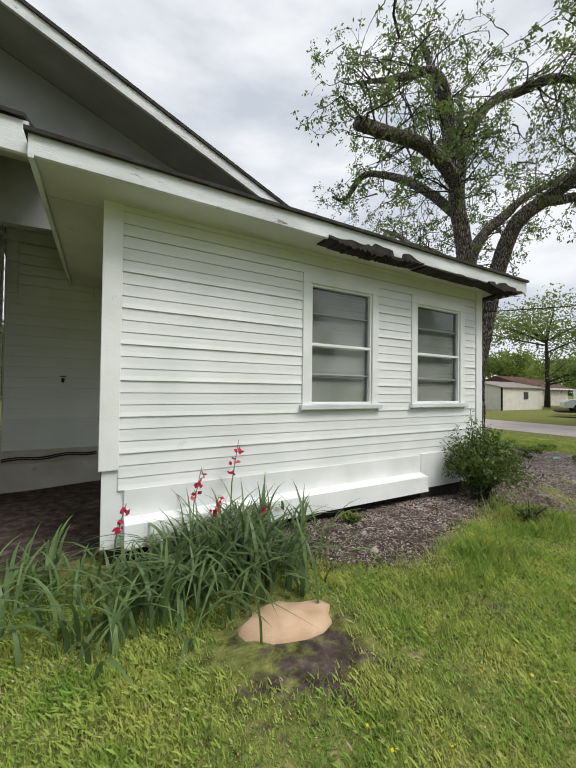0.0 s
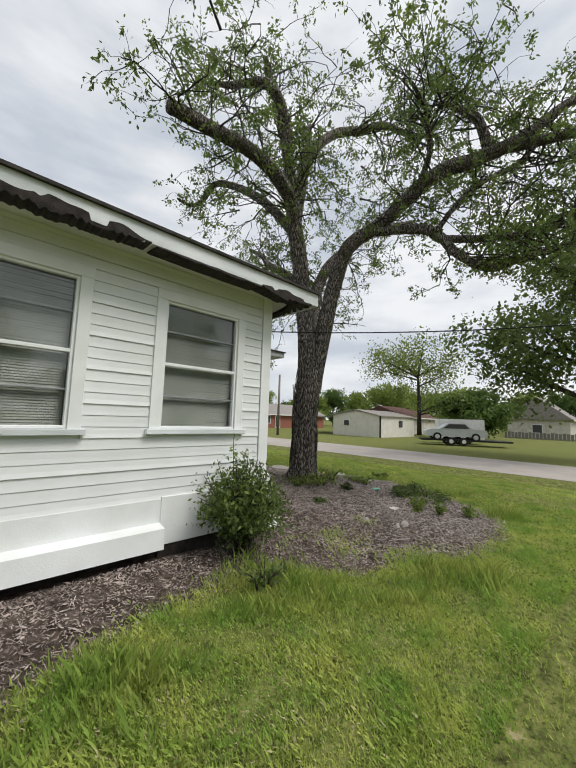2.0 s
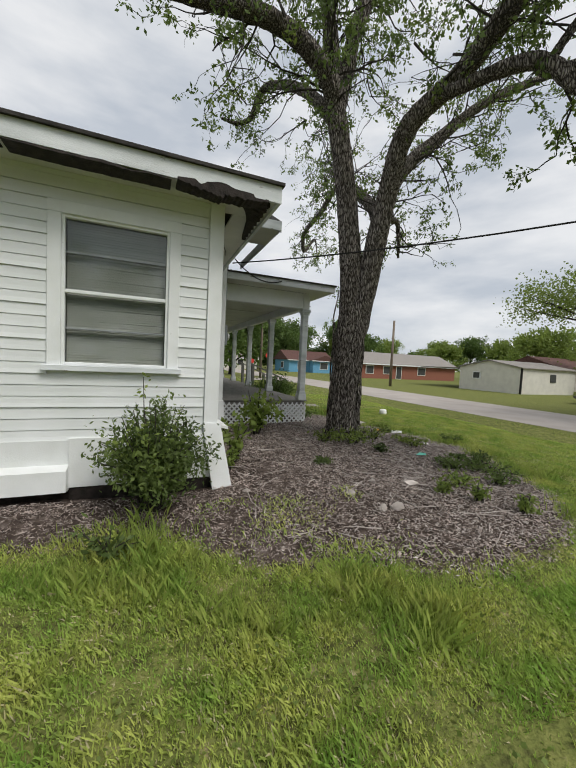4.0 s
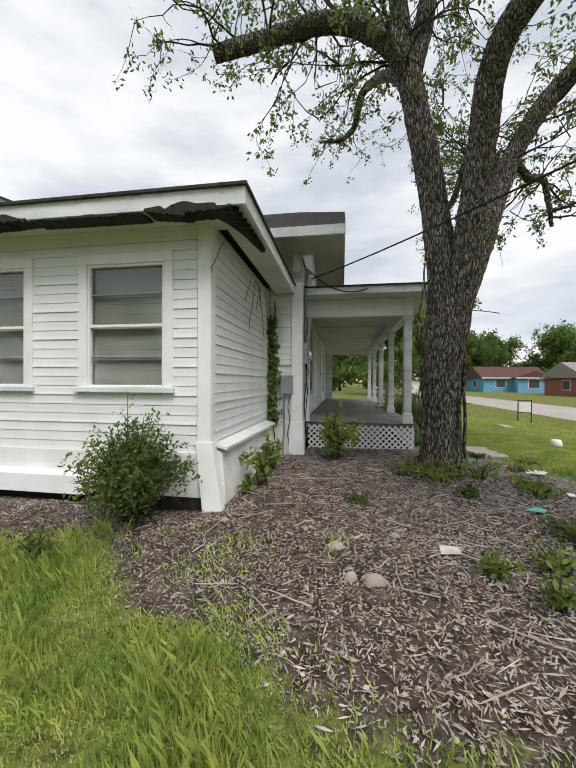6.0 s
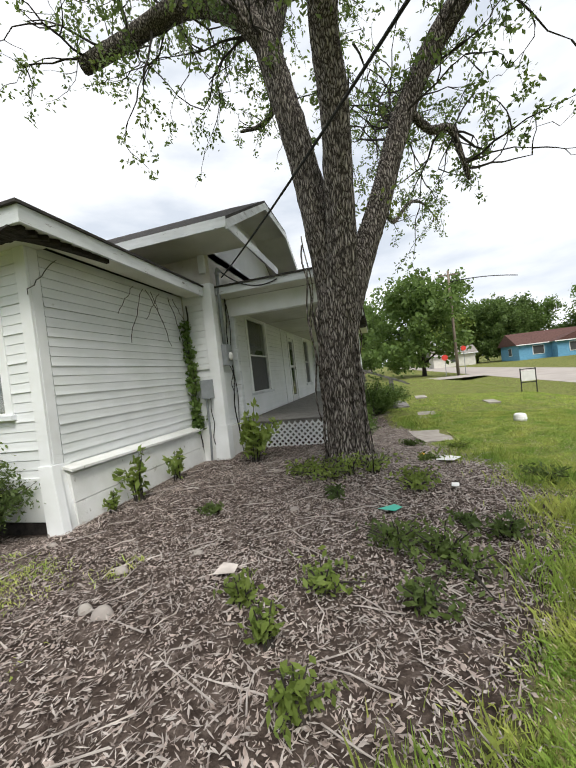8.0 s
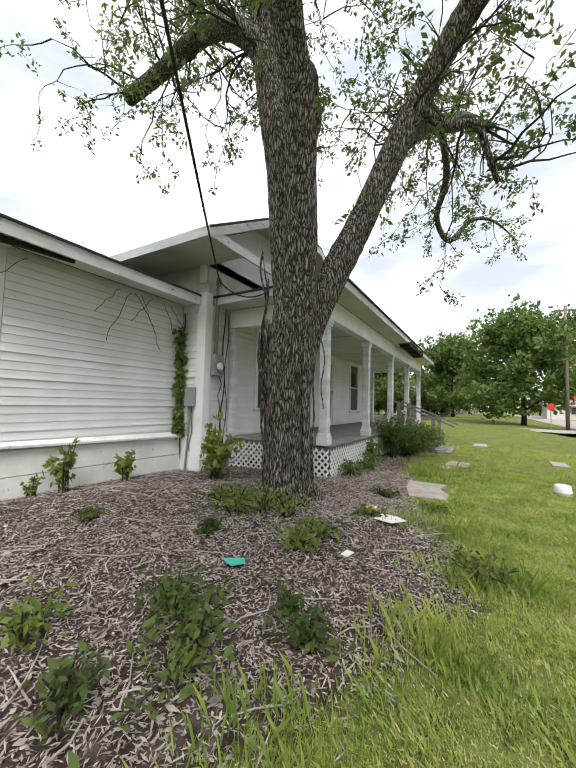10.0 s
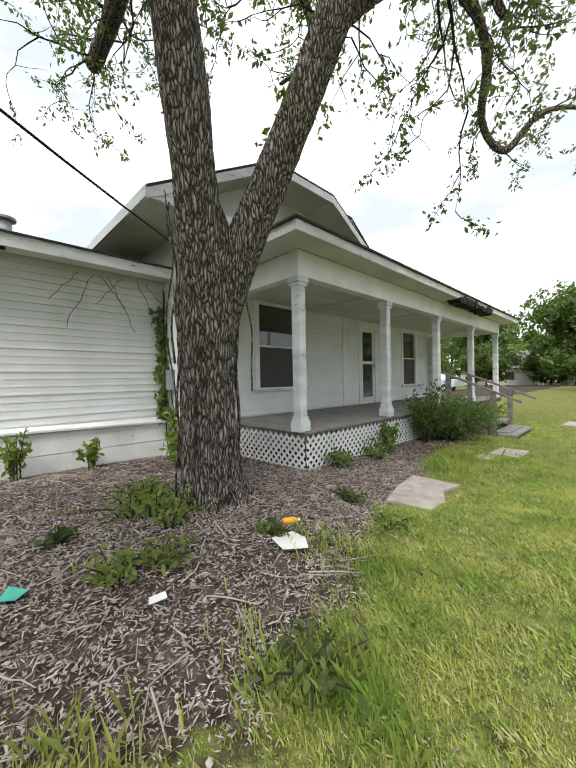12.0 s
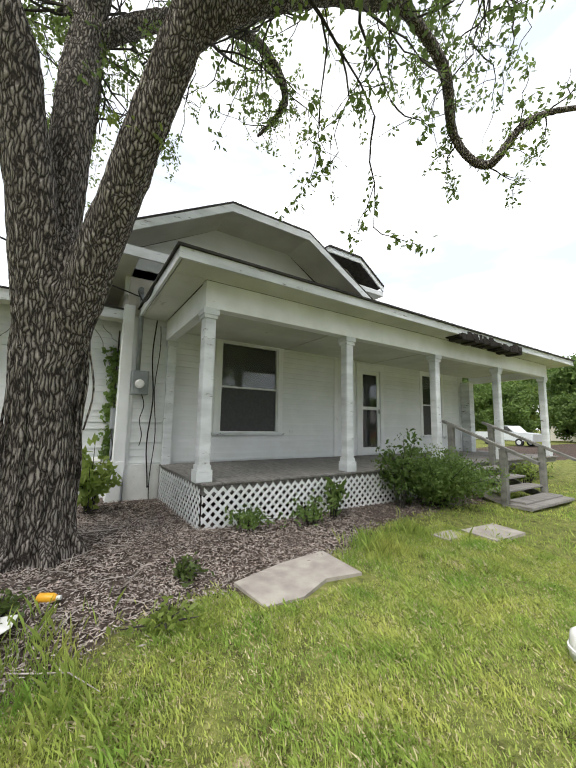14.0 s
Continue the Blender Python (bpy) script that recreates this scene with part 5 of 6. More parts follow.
def bush(x, y, h, w, material, label, leaf=0.05, n=900, seed=1, name="shrub", stems=10, lean=0.0):
    rs = np.random.default_rng(seed)
    r = random.Random(seed)
    z0 = float(ground_z(x, y))
    ob = thing(name, (x, y, z0), label, "shrub")
    tips = []
    st = Shape()
    for i in range(stems):
        a = i * 2.4 + r.uniform(-0.3, 0.3)
        e = w * 0.5 * r.uniform(0.15, 1.0)
        top = Vector((x + e * math.cos(a) + lean, y + e * math.sin(a), z0 + h * r.uniform(0.55, 1.08) * (1.1 - 0.45 * e / (w * 0.5))))
        mid = Vector((x + 0.35 * e * math.cos(a), y + 0.35 * e * math.sin(a), z0 + h * 0.4))
        st.tube([(x + 0.05 * math.cos(a), y + 0.05 * math.sin(a), z0 - 0.03), mid, top], [0.011, 0.008, 0.003], 5)
        for k in range(26):
            q = mid.lerp(top, r.uniform(-0.5, 1.0))
            tips.append((q.x + r.gauss(0, w * 0.07), q.y + r.gauss(0, w * 0.07), max(z0 + 0.02, q.z + r.gauss(0, h * 0.06))))
    wpart("stem", st, TWIG, ob)
    v, f = leaf_cloud(tips, leaf, max(1, n // len(tips)), w * 0.035, 0.2, rs)
    under(ob, raw("foliage", v, f, material))["kind"] = "stuff"
    return ob


bush(-0.62, -0.42, 0.98, 1.15, LEAF, "loose olive green shrub with feathery sprigs against the white wing", 0.05, 11000, 31, stems=60)
bush(-0.7, -0.4, 1.2, 1.05, LEAFLIME, "loose upper sprigs of light green leaves on the shrub", 0.05, 1500, 32, name="shrub_sprigs", stems=16)
bush(3.4, 7.45, 0.95, 2.0, LEAFDARK, "dense dark shrub in front of the porch", 0.055, 20000, 33, stems=44)
bush(3.2, 6.8, 1.35, 1.0, LEAFDARK, "leafy dark shrub reaching over the porch edge", 0.09, 900, 34, stems=10)
bush(3.05, 5.55, 0.62, 0.5, LEAFDARK, "broad-leaved green seedling at the lattice", 0.13, 260, 35, stems=7)
bush(1.3, 2.6, 1.0, 0.9, LEAFLIME, "light green leafy sapling beside the house corner", 0.14, 600, 36, name="sapling", stems=9)
bush(0.42, 0.75, 0.72, 0.6, LEAFLIME, "light green leafy sapling by the foundation", 0.12, 170, 37, name="sapling", stems=6)
bush(0.38, 1.65, 0.5, 0.4, LEAFLIME, "light green leafy sapling by the foundation", 0.11, 120, 38, name="sapling", stems=5)
bush(2.95, 9.4, 0.5, 0.9, LEAFDARK, "ivy-like green plants among the steps", 0.07, 600, 39, stems=9)
bush(3.1, 11.3, 0.7, 1.2, LEAFLIME, "light green shrub beside the steps", 0.08, 900, 40, stems=12)
bush(3.05, 4.2, 0.3, 0.8, LEAFDARK, "low green weeds at the lattice corner", 0.06, 500, 41, name="weeds", stems=8)
bush(3.15, 5.1, 0.35, 0.9, LEAFDARK, "low green weeds along the lattice", 0.06, 600, 42, name="weeds", stems=8)
for i, (x, y, h, w, m) in enumerate([(3.47, -0.14, 0.22, 0.5, LEAFDARK), (3.8, -0.3, 0.25, 0.5, LEAFDARK), (2.57, 1.58, 0.25, 0.7, LEAFLIME), (3.0, 1.5, 0.3, 0.6, LEAFLIME), (3.8, 1.2, 0.15, 0.45, LEAFLIME), (2.9, 0.75, 0.13, 0.3, LEAFDARK), (4.06, 0.2, 0.12, 0.25, LEAFDARK), (5.07, 1.31, 0.22, 0.5, LEAFDARK), (3.0, -1.55, 0.2, 0.3, LEAFLIME), (2.5, -0.93, 0.2, 0.3, LEAFLIME), (3.6, -0.84, 0.2, 0.4, LEAFDARK), (2.75, 1.35, 0.28, 0.8, LEAFLIME), (3.3, 1.5, 0.28, 0.7, LEAFLIME), (2.3, 1.6, 0.25, 0.6, LEAFLIME), (3.75, 0.9, 0.2, 0.5, LEAFLIME), (3.5, -0.2, 0.2, 0.6, LEAFDARK),
                                     (3.0, -0.75, 0.22, 0.5, LEAFLIME), (3.9, -0.5, 0.22, 0.7, LEAFDARK), (4.3, 0.0, 0.16, 0.4, LEAFDARK), (2.75, -1.2, 0.22, 0.3, LEAFLIME), (-2.9, -0.35, 0.12, 0.2, LEAFLIME),
                                     (1.6, 0.4, 0.1, 0.25, LEAFDARK), (4.55, 2.9, 0.12, 0.5, LEAFLIME), (3.9, 3.2, 0.14, 0.35, LEAFDARK), (4.0, 2.0, 0.1, 0.3, LEAFDARK), (-0.95, -1.2, 0.28, 0.5, LEAFDARK), (0.3, 0.45, 0.25, 0.2, LEAFLIME)]):
    bush(x, y, h, w * 1.25, LEAF if m is LEAFDARK else m, "low green weeds growing in the mulch", 0.06, 330, 60 + i, name="weeds", stems=7)

# ivy on the inner corner
ivy = thing("ivy", (0.08, 2.9, 0.6), "strip of dark green ivy climbing the wall corner", "climbing plant")
r = random.Random(9)
pts = [(0.1 + r.gauss(0, 0.06) * (1.3 - k), 2.88 + r.gauss(0, 0.05), 0.62 + 2.0 * k) for k in [r.random() for _ in range(170)]]
v, f = leaf_cloud(pts, 0.085, 4, 0.035, 0.5, np.random.default_rng(3), 0.8)
under(ivy, raw("foliage", v, f, LEAFDARK))["kind"] = "stuff"
wpart("stem", Shape().tube([(0.1 + 0.04 * math.sin(i), 2.93, -0.05 + 0.2 * i) for i in range(16)], [0.014] * 16, 6), TWIG, ivy)
for k in range(8):
    vine = thing("vine", (0.03, 2.2, 2.7), "bare dry vine stem on the white wall", "climbing plant", "vines on the wall")
    y0 = r.uniform(0.3, 2.8)
    p = [(0.035, y0 + 0.05 * i * (1 if k % 2 else -1) + r.uniform(-0.03, 0.03), 3.05 - 0.06 * i - (0.05 * i if k > 4 else 0)) for i in range(9)]
    wpart("stem", Shape().tube(p, [0.0045] * 9, 5), TWIG, vine)


def iris_clump(cx, cy, n, spread, height, seed, label):
    """Long arching strap leaves."""
    rs = np.random.default_rng(seed)
    a, base = rs.uniform(0, 6.28, n), rs.normal(0, spread, (n, 2))
    L = height * rs.uniform(0.6, 1.25, n)
    bend = rs.uniform(0.3, 1.15, n)
    verts, faces = [], []
    seg = 6
    for i in range(n):
        x, y = cx + base[i, 0], cy + base[i, 1]
        z = float(ground_z(x, y)) - 0.02
        d = np.array([math.cos(a[i]), math.sin(a[i])])
        k0 = len(verts)
        wd = 0.012 * rs.uniform(0.7, 1.5)
        for j in range(seg + 1):
            t = j / seg
            out = L[i] * bend[i] * t * t * 0.85
            up = L[i] * (t - 0.75 * bend[i] * t ** 2.2)
            w = wd * (1 - t ** 2.5) + 0.001
            for sgn in (-1, 1):
                verts.append((x + d[0] * out - sgn * d[1] * w, y + d[1] * out + sgn * d[0] * w, z + up))
        for j in range(seg):
            faces.append((k0 + 2 * j, k0 + 2 * j + 1, k0 + 2 * j + 3, k0 + 2 * j + 2))
    ob = thing("iris_clump", (cx, cy, float(ground_z(cx, cy))), label, "plant")
    under(ob, raw("leaves", np.array(verts), np.array(faces), IRIS))["kind"] = "stuff"
    return ob


clump = iris_clump(-4.35, -0.55, 560, 0.32, 0.8, 51, "clump of long strap-leaved plants with red flower spikes")
iris_clump(-4.9, -0.75, 120, 0.2, 0.6, 54, "loose strap-leaved plants in the grass")
iris_clump(-5.75, -0.3, 110, 0.25, 0.55, 52, "strap-leaved plants in the grass")
iris_clump(-5.35, -1.0, 40, 0.15, 0.6, 53, "strap-leaved plants in the grass")
for x, y, h in ((-5.25, -0.5, 0.62), (-4.62, -0.25, 0.78), (-4.25, -0.2, 1.0), (-4.5, -0.4, 0.55), (-4.0, -0.35, 0.4)):
    fl = thing("flower_spike", (x, y, 0), "slender stalk with small red flowers", "flower", "flowers in the clump")
    wpart("stalk", Shape().tube([(x, y, 0), (x + 0.02, y, h * 0.6), (x + 0.09, y + 0.02, h)], [0.007, 0.006, 0.003], 5), IRIS, fl)
    v, f = leaf_cloud([(x + 0.03 + 0.03 * k, y + 0.01, h * (0.7 + 0.1 * k)) for k in range(3)], 0.05, 7, 0.018, 0.1, None, 0.7)
    under(fl, raw("petals", v, f, REDF))["kind"] = "stuff"


# lawn blades and mulch chips
def blades(name, x, y, hmin, hmax, width, material, label, lean=0.5):
    n = len(x)
    z = ground_z(x, y) - 0.005
    a = rng.uniform(0, 2 * np.pi, n)
    h = rng.uniform(hmin, hmax, n) * (1.0 + 0.55 * np.sin(x * 5.3 + 2 * np.sin(y * 3.9)) * np.sin(y * 6.1 + x))
    dx, dy = np.cos(a), np.sin(a)
    l = h * lean * rng.uniform(0.1, 1.0, n)
    w = width * rng.uniform(0.6, 1.4, n)
    v = np.empty((n, 4, 3))
    v[:, 0] = np.stack([x - dy * w, y + dx * w, z], -1)
    v[:, 1] = np.stack([x + dy * w, y - dx * w, z], -1)
    v[:, 2] = np.stack([x + dx * l * 0.4 + dy * w * 0.6, y + dy * l * 0.4 - dx * w * 0.6, z + h * 0.6], -1)
    v[:, 3] = np.stack([x + dx * l, y + dy * l, z + h], -1)
    i = np.arange(n)[:, None] * 4
    f = np.concatenate([i + np.array([[0, 1, 2]]), i + np.array([[0, 2, 3]])])
    ob = raw(name, v.reshape(-1, 3), f, material)
    return tagged(ob, label, "grass", "", "stuff")


def patchy(x, y):
    return np.sin(x * 2.1 + 1.3 * np.sin(y * 1.7)) * np.sin(y * 2.6 - 0.8 * np.sin(x * 1.9))


def lawn(x0, x1, y0, y1, n):
    x, y = rng.uniform(x0, x1, n), rng.uniform(y0, y1, n)
    d = mulch_depth(x, y)
    house = (x > -6.7) & (x < 0.15) & (y > -0.1) | (x > 0) & (x < 2.9) & (y > 2.9)
    keep = (d < -0.05 + rng.normal(0, 0.12, n)) & ~house & (x < 11.9) & (rng.random(n) < 0.74 + 0.26 * patchy(x, y) - 0.25 * (patchy(2.3 * x + 4, 2.3 * y) > 0.8))
    sand = (((x + 4.3) / 0.62) ** 2 + ((y + 1.5) / 0.5) ** 2) < rng.uniform(0.35, 1.3, n)
    slabm = (x > 3.95) & (x < 4.7) & (y > 3.5) & (y < 4.65)
    keep &= ~sand & ~slabm
    return x[keep], y[keep]


for x0, x1, y0, y1, n, dry in ((-7.2, 4.8, -3.0, -0.3, 430000, 9), (4.0, 8.6, -1.4, 6.6, 430000, 3)):
    x, y = lawn(x0, x1, y0, y1, n)
    blades("grass_lawn", x, y, 0.012, 0.048, 0.0036, BLADE, "short mixed lawn grass", 1.3)
    x, y = lawn(x0, x1, y0, y1, n // dry)
    blades("dry_grass", x, y, 0.008, 0.035, 0.0036, STRAW, "dry straw-coloured blades in the lawn", 2.0)
x, y = lawn(-9, 10, -5, 12, 260000)
blades("grass_lawn", x, y, 0.015, 0.06, 0.0045, BLADE, "short mixed lawn grass", 1.0)
x, y = lawn(-9, 11.8, -8, 30, 120000)
blades("grass_lawn", x, y, 0.02, 0.06, 0.005, BLADE, "short mixed lawn grass", 0.8)
# tall tufts along the bed
cs = [(-1.1, -1.3), (-0.6, -1.5), (-0.1, -1.9), (0.6, -2.1), (0.9, -2.35), (-2.2, -1.5), (4.6, -0.6), (4.95, 0.3), (5.1, 1.3), (4.7, 2.2), (-3.0, -1.6), (3.7, -1.9), (-0.9, -0.95), (4.3, 5.2), (4.1, 6.0)]
tx = np.concatenate([rng.normal(c[0], 0.22, 700) for c in cs])
ty = np.concatenate([rng.normal(c[1], 0.16, 700) for c in cs])
blades("grass_tufts", tx, ty, 0.04, 0.15, 0.004, BLADE, "taller tufts of bright green grass", 0.7)
# clover leaves and yellow flowers
x, y = lawn(-7, 5, -4.5, -0.4, 26000)
v, f = leaf_cloud(np.stack([x, y, ground_z(x, y) + 0.03], -1), 0.022, 1, 0.012, 0.0, None, 0.9)
tagged(raw("clover", v, f, LEAFLIME), "small round clover leaves in the lawn", "weeds", "", "stuff")
x, y = rng.normal(-4.6, 0.5, 70), rng.normal(-2.5, 0.25, 70)
v, f = leaf_cloud(np.stack([x, y, ground_z(x, y) + 0.045], -1), 0.014, 2, 0.008, 0.0, None, 0.9)
tagged(raw("buttercups", v, f, PETAL), "tiny yellow flowers in the lawn", "flower", "", "stuff")


def chips(name, n, length, width, region, material, label, lift=0.012, west=1.0):
    x0, x1, y0, y1 = region
    x, y = rng.uniform(x0, x1, n), rng.uniform(y0, y1, n)
    keep = mulch_depth(x, y) > rng.normal(0.05, 0.12, n)
    keep &= rng.random(n) < west + (1 - west) * smooth_step(0.0, 3.2, x - 0.25 * y)
    keep &= ~((x > -6) & (x < 0.0) & (y > -0.1)) & ~((x < 0.7) & (y > 2.9)) & ~((x < 2.85) & (y > 3.7))
    x, y = x[keep], y[keep]
    n = len(x)
    z = ground_z(x, y) + rng.uniform(0.0, lift, n)
    a, t = rng.uniform(0, 6.28, n), rng.normal(0, 0.25, n)
    L, w = length * rng.lognormal(0, 0.45, n), width * rng.uniform(0.5, 1.5, n)
    d = np.stack([np.cos(a) * np.cos(t), np.sin(a) * np.cos(t), np.sin(t)], -1)
    u = np.stack([-np.sin(a), np.cos(a), rng.normal(0, 0.4, n)], -1)
    c = np.stack([x, y, z], -1)
    h = np.array([0, 0, 1]) * (w * 0.35)[:, None]
    v = np.stack([c - d * L[:, None] / 2, c + u * w[:, None] / 2, c + d * L[:, None] / 2, c - u * w[:, None] / 2, c + h], 1).reshape(-1, 3)
    i = np.arange(n)[:, None] * 5
    f = np.concatenate([i + np.array([[0, 3, 4]]), i + np.array([[3, 2, 4]]), i + np.array([[2, 1, 4]]), i + np.array([[1, 0, 4]])])
    return tagged(raw(name, v, f, material), label, "mulch", "", "stuff")


PALECHIP = mat("pale_chip", (0.56, 0.51, 0.47), (0.32, 0.28, 0.255), 0.95, 6, 0.2, 80, vary=0.35)
chips("mulch_chips", 190000, 0.031, 0.008, (-4.5, 5.2, -2.3, 9), CHIP, "brown shredded leaf and bark mulch", 0.02)
chips("mulch_leaves", 12000, 0.036, 0.019, (-4.5, 5.2, -2.3, 8), CHIP, "dry brown fallen leaves in the mulch", 0.03)
chips("pale_chips", 80000, 0.036, 0.0085, (-3.5, 5.2, -2.3, 6), PALECHIP, "pale splintered wood chips", 0.034, 0.15)
x, y = rng.uniform(-0.3, 1.5, 9000), rng.uniform(-2.1, -0.5, 9000)
sparse_green = patchy(1.7 * x, 1.7 * y) > rng.uniform(-0.2, 1.1, 9000)
blades("sparse_grass", x[sparse_green], y[sparse_green], 0.015, 0.05, 0.004, BLADE, "sparse green blades coming through the mulch", 1.3)
tw = Shape()
r = random.Random(77)
for i in range(230):
    x, y = r.uniform(0.2, 4.8), r.uniform(-1.8, 3.2)
    if float(mulch_depth(np.array(x), np.array(y))) < 0.1 or (x < 0.3 and y > 0) or (y > 2.7 and x < 2):
        continue
    a, L = r.uniform(0, 6.28), r.uniform(0.12, 0.5)
    p = [Vector((x, y, float(ground_z(x, y)) + 0.018)) + Vector((math.cos(a + 0.2 * j * r.uniform(-1, 1)), math.sin(a), 0)) * L * j / 3 + Vector((0, 0, r.uniform(0, 0.015))) for j in range(4)]
    tw.tube(p, [0.005, 0.0045, 0.004, 0.002], 5)
ob = tagged(part("dry_twigs", tw, PALECHIP), "dry twigs scattered over the mulch", "twigs", "", "stuff")

# ---- small things on the ground ----
def ground_lump(name, x, y, sx, sy, sz, material, label, category, seed=1, sink=0.3, detail=12):
    r = random.Random(seed)
    s = Shape()
    pts, vs, fs = [], [], []
    n = detail
    rings = [(1.0, -0.2), (1.0, 0.15), (0.82, 0.6), (0.5, 0.92), (0.15, 1.0)]
    z0 = float(ground_z(x, y)) - sz * sink * 0.5
    off = [r.uniform(0.82, 1.15) for _ in range(n)]
    for k, h in rings:
        for i in range(n):
            a = 2 * math.pi * i / n
            vs.append((x + sx * k * off[i] * math.cos(a), y + sy * k * off[i] * math.sin(a), z0 + sz * h * r.uniform(0.93, 1.05)))
    for q in range(len(rings) - 1):
        for i in range(n):
            j = (i + 1) % n
            fs.append((q * n + i, q * n + j, q * n + n + j, q * n + n + i))
    fs.append(tuple((len(rings) - 1) * n + i for i in range(n)))
    s.add(vs, fs)
    return tagged(part(name, s, material, smooth=True), label, category)


ground_lump("sand_mound", -4.28, -1.37, 0.32, 0.19, 0.06, SAND, "small mound of pale orange sand in the lawn", "sand", 2, 0.2, 18)
for i, (x, y, w, h) in enumerate([(-3.09, -0.92, 0.045, 0.05), (-2.95, -0.62, 0.03, 0.03), (1.66, -1.15, 0.08, 0.06), (1.5, -1.13, 0.05, 0.06), (0.3, -0.35, 0.05, 0.03), (1.9, -0.4, 0.05, 0.03), (2.5, 0.5, 0.05, 0.03), (1.4, -0.7, 0.06, 0.05)]):
    ground_lump("rock", x, y, w, w * 0.75, h, STONE, "small grey-brown rock lying in the mulch", "rock", 40 + i, 0.3, 9)
SL = float(ground_z(4.3, 4.1))
slab("stepping_stone", [(4.17, 3.54), (4.02, 4.1), (3.97, 4.63), (4.57, 4.6), (4.5, 4.25), (4.66, 3.9), (4.64, 3.58)], SL + 0.035, 0.06, STONE, "cracked flat flagstone at the edge of the lawn", "paving stone")
for x, y, a, b in ((4.6, 6.8, 0.22, 0.35), (6.6, 8.3, 0.15, 0.4), (5.0, 11.5, 0.2, 0.5), (4.4, 6.2, 0.12, 0.2)):
    z = float(ground_z(x, y))
    slab("stepping_stone", [(x - a, y - b * 0.9), (x + a, y - b), (x + a * 1.1, y + b * 0.8), (x - a * 0.8, y + b)], z + 0.03, 0.06, STONE, "flat worn flagstone sunk in the lawn", "paving stone")


def sheet(name, pts, material, label, category):
    s = Shape()
    z = float(ground_z(pts[0][0], pts[0][1])) + 0.03
    s.prism([(x, y, z + 0.01 * math.sin(7 * i)) for i, (x, y) in enumerate(pts)], (0, 0, 0.004))
    return tagged(part(name, s, material), label, category)


sheet("scrap_paper", [(4.1, 1.93), (4.3, 1.86), (4.42, 2.0), (4.3, 2.1), (4.14, 2.12)], PLASTIC, "torn white sheet lying on the mulch", "litter")
sheet("scrap_paper", [(4.1, 0.98), (4.17, 0.95), (4.19, 1.05), (4.12, 1.07)], PLASTIC, "small pale scrap on the mulch", "litter")
sheet("bark_piece", [(2.2, -0.72), (2.36, -0.7), (2.35, -0.6), (2.22, -0.58)], PALECHIP, "pale flat piece of bark", "litter")
sheet("scrap_plastic", [(3.35, 0.42), (3.5, 0.35), (3.57, 0.43), (3.5, 0.5), (3.42, 0.46)], TEAL, "crumpled teal plastic scrap on the mulch", "litter")
z = float(ground_z(3.98, 2.27))
yo = thing("plastic_bottle", (3.98, 2.27, z), "small yellow plastic bottle lying on the mulch", "bottle")
wpart("body", Shape().tube([(3.94, 2.2, z + 0.035), (3.945, 2.21, z + 0.035), (3.99, 2.29, z + 0.035), (4.0, 2.31, z + 0.035)], [0.022, 0.03, 0.03, 0.018], 12), YELLOW, yo, smooth=True)
wpart("cap", Shape().tube([(4.0, 2.31, z + 0.035), (4.015, 2.335, z + 0.035)], [0.014, 0.014], 10), PLASTIC, yo)
bz = float(ground_z(6.12, 4.84))
bk = thing("bucket", (6.12, 4.84, bz), "white plastic bucket upside down on the lawn", "bucket")
wpart("body", Shape().tube([(6.12, 4.84, bz - 0.02), (6.12, 4.84, bz + 0.1), (6.12, 4.84, bz + 0.15), (6.12, 4.84, bz + 0.17)], [0.115, 0.112, 0.105, 0.08], 20), PLASTIC, bk, smooth=True)
wpart("rim", Shape().tube([(6.12, 4.84, bz + 0.06), (6.12, 4.84, bz + 0.08)], [0.122, 0.122], 20), PLASTIC, bk)
sz = float(ground_z(9.1, 12.3))
ys = thing("yard_sign", (9.1, 12.3, sz), "small white yard sign on a black wire frame", "sign")
wpart("panel", Shape().box((8.86, 12.29, sz + 0.45), (9.34, 12.31, sz + 0.85)), PLASTIC, ys)
for x in (8.84, 9.36):
    wpart("frame", Shape().bar((x, 12.3, sz - 0.05), (x, 12.3, sz + 0.95), 0.03, 0.03), BLACK, ys)
for q in (0.4, 0.92):
    wpart("crossbar", Shape().bar((8.84, 12.3, sz + q), (9.36, 12.3, sz + q), 0.03, 0.03), BLACK, ys)

# ---- street and neighbours ----
def pole(x, y, h, label, arm=True):
    z = far_z(x, y)
    ob = thing("utility_pole", (x, y, z), label, "utility pole")
    wpart("shaft", Shape().tube([(x, y, z - 0.2), (x, y, z + h)], [0.15, 0.1], 10), POLE, ob, smooth=True)
    if arm:
        wpart("crossarm", Shape().bar((x - 0.9, y, z + h - 0.4), (x + 0.9, y, z + h - 0.4), 0.1, 0.12), POLE, ob)


pole(10.97, 33.0, 10.2, "brown wooden utility pole with a crossarm")
pole(21.5, 23.5, 6.5, "bare brown wooden pole across the street", False)
cable((10.97, 33.0, 8.7), (16.6, 32.5, 8.2), -0.2, 0.04, "street lamp arm on the pole", "lamp_arm")


